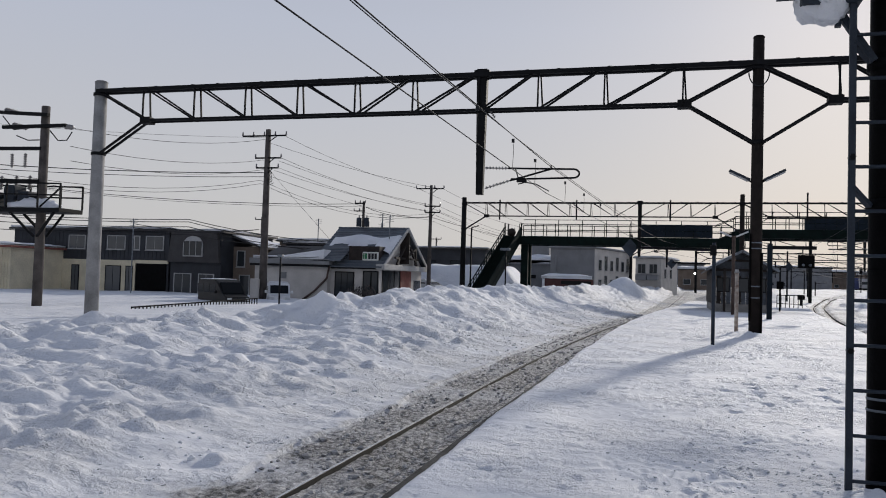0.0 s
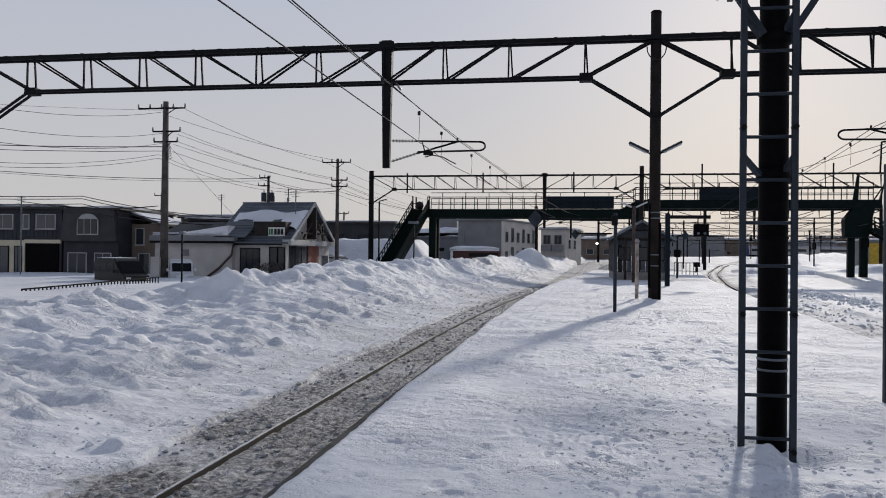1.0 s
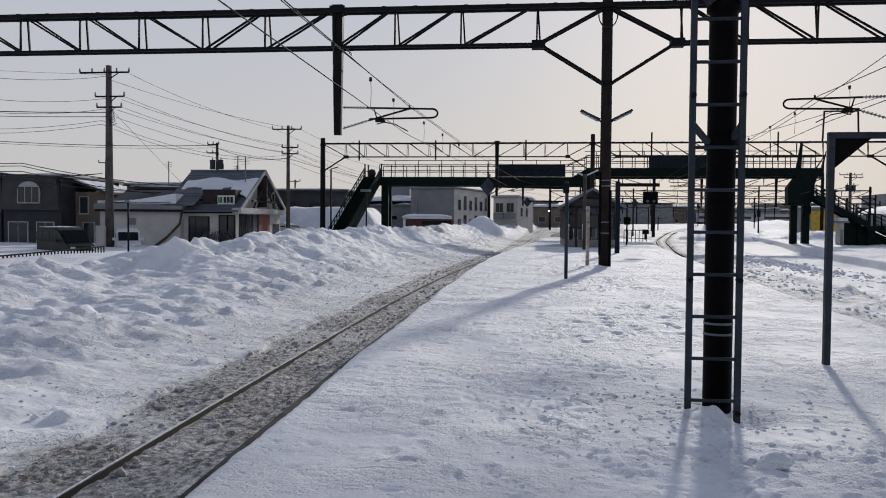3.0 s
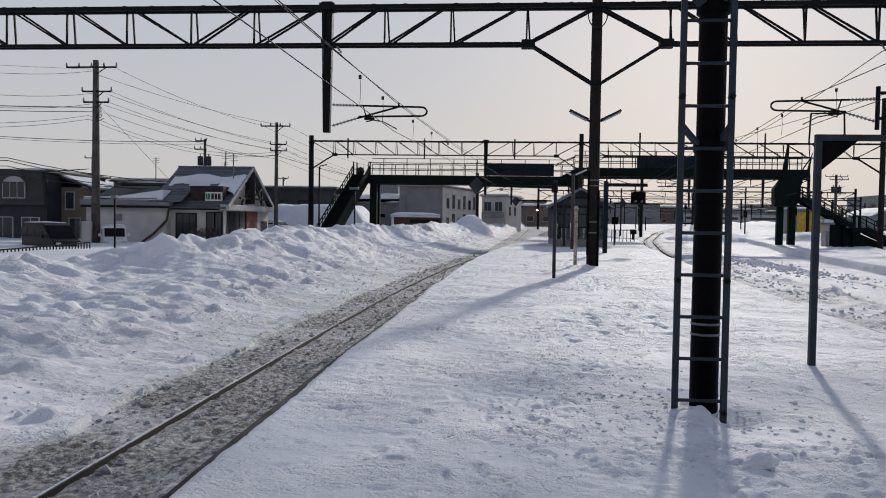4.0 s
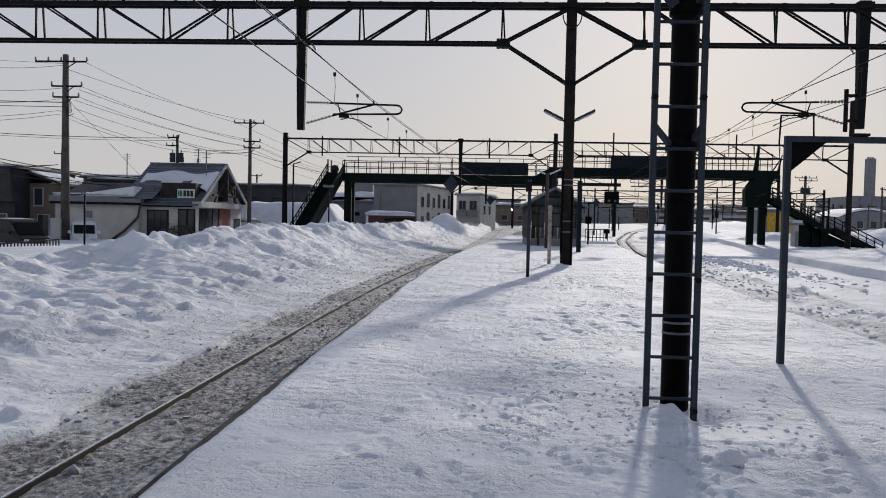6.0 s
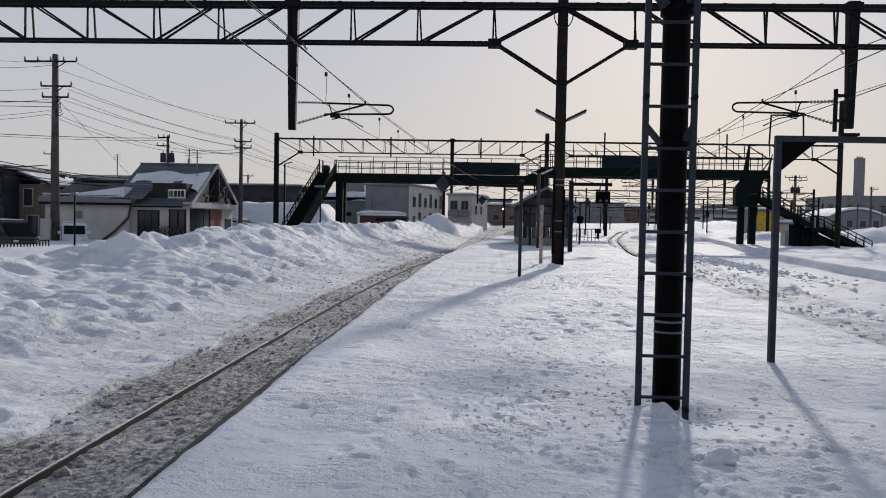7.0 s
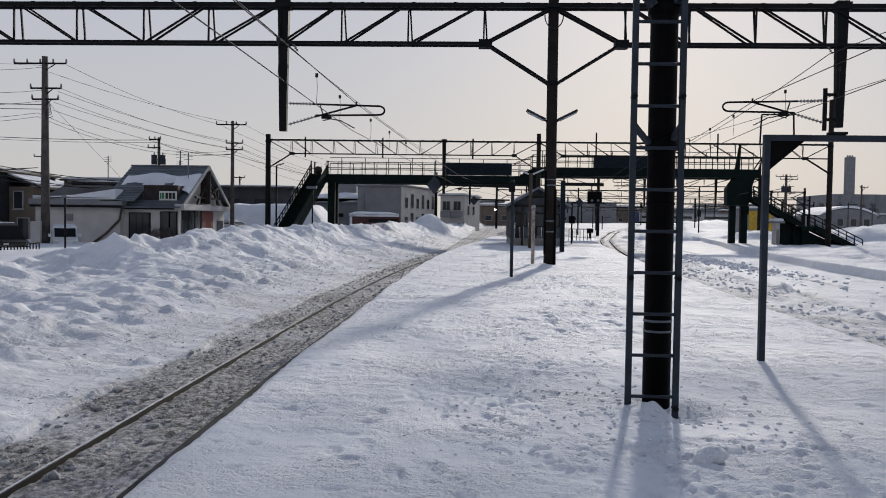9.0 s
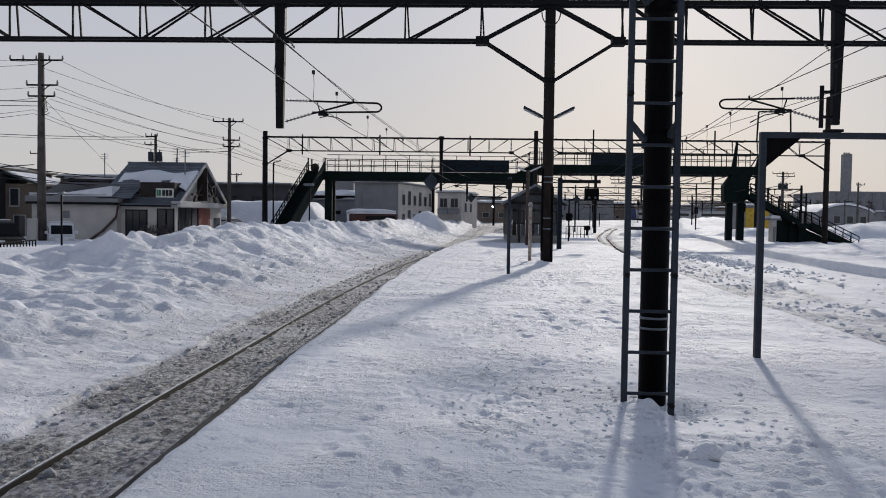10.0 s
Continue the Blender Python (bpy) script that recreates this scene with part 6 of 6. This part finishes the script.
barn = thing("round_roofed_barn", (86.3, 190, -0.9), "long grey barn with a curved snowy roof", "building")
prof = [(-6.5, 0), (-6.5, 5)] + [(-6.5 + 13 * i / 14, 5 + 1.6 * math.sin(math.pi * i / 14)) for i in range(1, 14)] + [(6.5, 5), (6.5, 0)]
prism(barn, "shell", GREY_WALL, prof, 0, 16)
prism(barn, "roof_snow", SNOW, [(-6.7, 5.1)] + [(-6.5 + 13 * i / 14, 5.2 + 1.6 * math.sin(math.pi * i / 14)) for i in range(1, 14)] + [(6.7, 5.1)] + [(-6.5 + 13 * i / 14, 5.6 + 1.7 * math.sin(math.pi * i / 14)) for i in range(13, 0, -1)], -0.3, 16)
for k in range(4):
    window(barn, (-5.6 + k * 3.0, 2.6), (-4.2 + k * 3.0, 4.2), ("y-", 0), 1)

plant = thing("factory", (0, 0, 0), "distant grey factory with a tall square chimney", "factory")
box(plant, "hall", GREY_WALL, (152.4, 350, -1), (230, 390, 15.6), 0.2, "grey clad factory hall")
box(plant, "annex", GREY_WALL, (215, 345, -1), (260, 380, 9), 0.2)
ch = box(plant, "chimney", GREY_WALL, (157.9, 350.2, 14), (161.2, 353.4, 31.5), 0.1, "tall pale chimney")
for k in range(3):
    rod(ch, "flue", CONCRETE, [(158.5 + k * 1.0, 351.8, 31.5), (158.5 + k * 1.0, 351.8, 32.2)], 0.35, 10)
for k in range(12):
    box(plant, "cladding_rib", GREY_WALL, (155 + k * 5, 349.7, -1), (155.5 + k * 5, 350, 15.4))

for x0, x1, y, top, mat, lab in ((30, 57, 330, 9.6, GREY_WALL, "long grey hall with a snowy roof"), (58, 82, 360, 9.0, BROWN_WALL, "distant low workshop under snow"), (84, 104, 340, 8.0, GREY_WALL, "distant town building under snow"), (104, 118, 380, 10.5, BROWN_WALL, "distant town building under snow"), (112, 150, 320, 6.4, BROWN_WALL, "long low warehouse under snow"), (1, 9, 200, 5.4, BROWN_WALL, "low lineside building under snow"), (-4, 10, 290, 9.0, GREY_WALL, "distant pale building under snow"), (12, 26, 310, 8.4, BROWN_WALL, "distant low building under snow"), (62, 76, 300, 7.0, BROWN_WALL, "distant town house under snow"), (90, 100, 290, 6.6, BROWN_WALL, "distant town house under snow"), (128, 150, 420, 12.0, GREY_WALL, "distant town block under snow"), (46, 64, 450, 13.0, BROWN_WALL, "distant town block under snow"), (20, 40, 470, 12.0, GREY_WALL, "distant town block under snow"),
                                (-95, -62, 120, 5.8, BROWN_WALL, "distant town house under snow"), (-62, -44, 125, 6.2, GREY_WALL, "distant town house under snow"), (-130, -98, 150, 6.5, BLACK_WALL, "distant town house under snow"), (-46, -36, 150, 6.0, BROWN_WALL, "distant town house under snow"), (110, 150, 300, 6, GREY_WALL, "distant warehouse under snow")):
    d = house("low_building", lab, x0, x1, y, y + 12, -1 + float(rise_north(y)), top, mat, DARK_ROOF, 0.7)
    for k in range(int((x1 - x0) / 4) if y < 250 else int((x1 - x0) / 9)):
        window(d, (-(x1 - x0) / 2 + 1.2 + k * 4, 1.4), (-(x1 - x0) / 2 + 2.8 + k * 4, 2.6), ("y-", 0), 1)

# slim masts in the throat
rng = random.Random(21)
for k in range(22):
    y = rng.uniform(95, 240)
    x = float(track_right(y)) + rng.choice([-9, -5, 3.5, 8, 14, 20, 26]) + rng.uniform(-1, 1)
    if x / y > 0.34:
        continue
    m = thing("lineside_mast", (x, y, -1), "slim dark lineside mast", "mast", "lineside masts")
    h = rng.uniform(4, 8.5)
    rod(m, "mast", DARK_STEEL, [(0, 0, 0), (0, 0, h)], 0.11, 6)
    if k % 3 == 0:
        box(m, "signal_head", BLACK_POLE, (-0.3, -0.15, h - 1.2), (0.3, 0.15, h), 0.04)
    else:
        bar(m, "mast_arm", DARK_STEEL, (0, 0, h - 0.4), (rng.choice([-2, 2]), 0, h - 0.2), 0.08)
for k, (dx, z) in enumerate(((-4, 4.4), (3.8, 4.4), (3.8, 5.3), (7.6, 4.4), (7.6, 5.3), (12, 4.4), (16, 5.0))):
    pts = [(float(track_right(y)) + dx, y, z) for y in (73, 118, 160, 205, 255, 310)]
    wire("contact_wire", "distant overhead wire in the station throat", pts, 0.03, 0.0, 2, group=W)

# train standing far round the curve
train = thing("train", (0, 0, 0), "distant blue and steel railcar train on the snowy curve", "train")
tx, ty, tdir = 50.5, 262.0, radians(80)
for c in range(2):
    a = tdir + 0.05 * c
    ox, oy = tx, ty
    tx, ty = tx + math.sin(a) * 21.3, ty + math.cos(a) * 21.3
    car = thing("coach", (ox, oy, 1.35), turn=-math.degrees(a))
    car.parent = train
    prof = [(-1.42, 1.0), (1.42, 1.0), (1.45, 2.2), (1.38, 3.5), (0.9, 3.85), (-0.9, 3.85), (-1.38, 3.5), (-1.45, 2.2)]
    prism(car, "coach_body", TRAIN_STEEL, prof, 0.0 if c else 1.6, 20.8)
    if c == 0:
        prism(car, "cab", BLUE_TRAIN, [(-1.44, 0.7), (1.44, 0.7), (1.46, 2.4), (1.2, 3.6), (0.8, 4.0), (-0.8, 4.0), (-1.2, 3.6), (-1.46, 2.4)], 0, 1.7, label="blue driving cab")
    box(car, "window_band", GLASS, (-1.47, 2.5, 2.1), (1.47, 19.5, 2.9), 0.01)
    box(car, "underframe", BLACK_POLE, (-1.2, 1, 0.35), (1.2, 20, 1.0))


# bare trees far beyond the yard
def bare_tree(x, y, h, seed):
    rng = random.Random(seed)
    th = thing("bare_tree", (x, y, 0.9), "leafless winter tree beyond the yard", "tree", "bare trees")
    bm = bmesh.new()
    add_rod(bm, [(0, 0, 0), (0.1, 0, h * 0.5), (0, 0.1, h)], h * 0.03, 6, h * 0.006)
    part("trunk", bm, BARK, th)
    bm = bmesh.new()
    for k in range(60):
        z = h * rng.uniform(0.25, 0.95)
        a, l = rng.uniform(0, 6.28), h * 0.34 * (1.1 - z / h) + 0.3
        p = Vector((0, 0, z))
        q = p + Vector((math.cos(a) * l, math.sin(a) * l, l * 0.8))
        add_bar(bm, p, q, h * 0.012, None, h * 0.004)
        for j in range(4):
            s = p.lerp(q, rng.uniform(0.3, 0.9))
            add_bar(bm, s, s + Vector((rng.uniform(-1, 1), rng.uniform(-1, 1), rng.uniform(0.2, 1))) * l * 0.4, h * 0.006, None, h * 0.003)
    tagged(part("branches", bm, TWIG, th), kind="stuff")


for k in range(18):
    rng = random.Random(50 + k)
    bare_tree(100 + k * 2.6 + rng.uniform(-1.5, 1.5), 258 + rng.uniform(-6, 20), rng.uniform(5, 9), k)
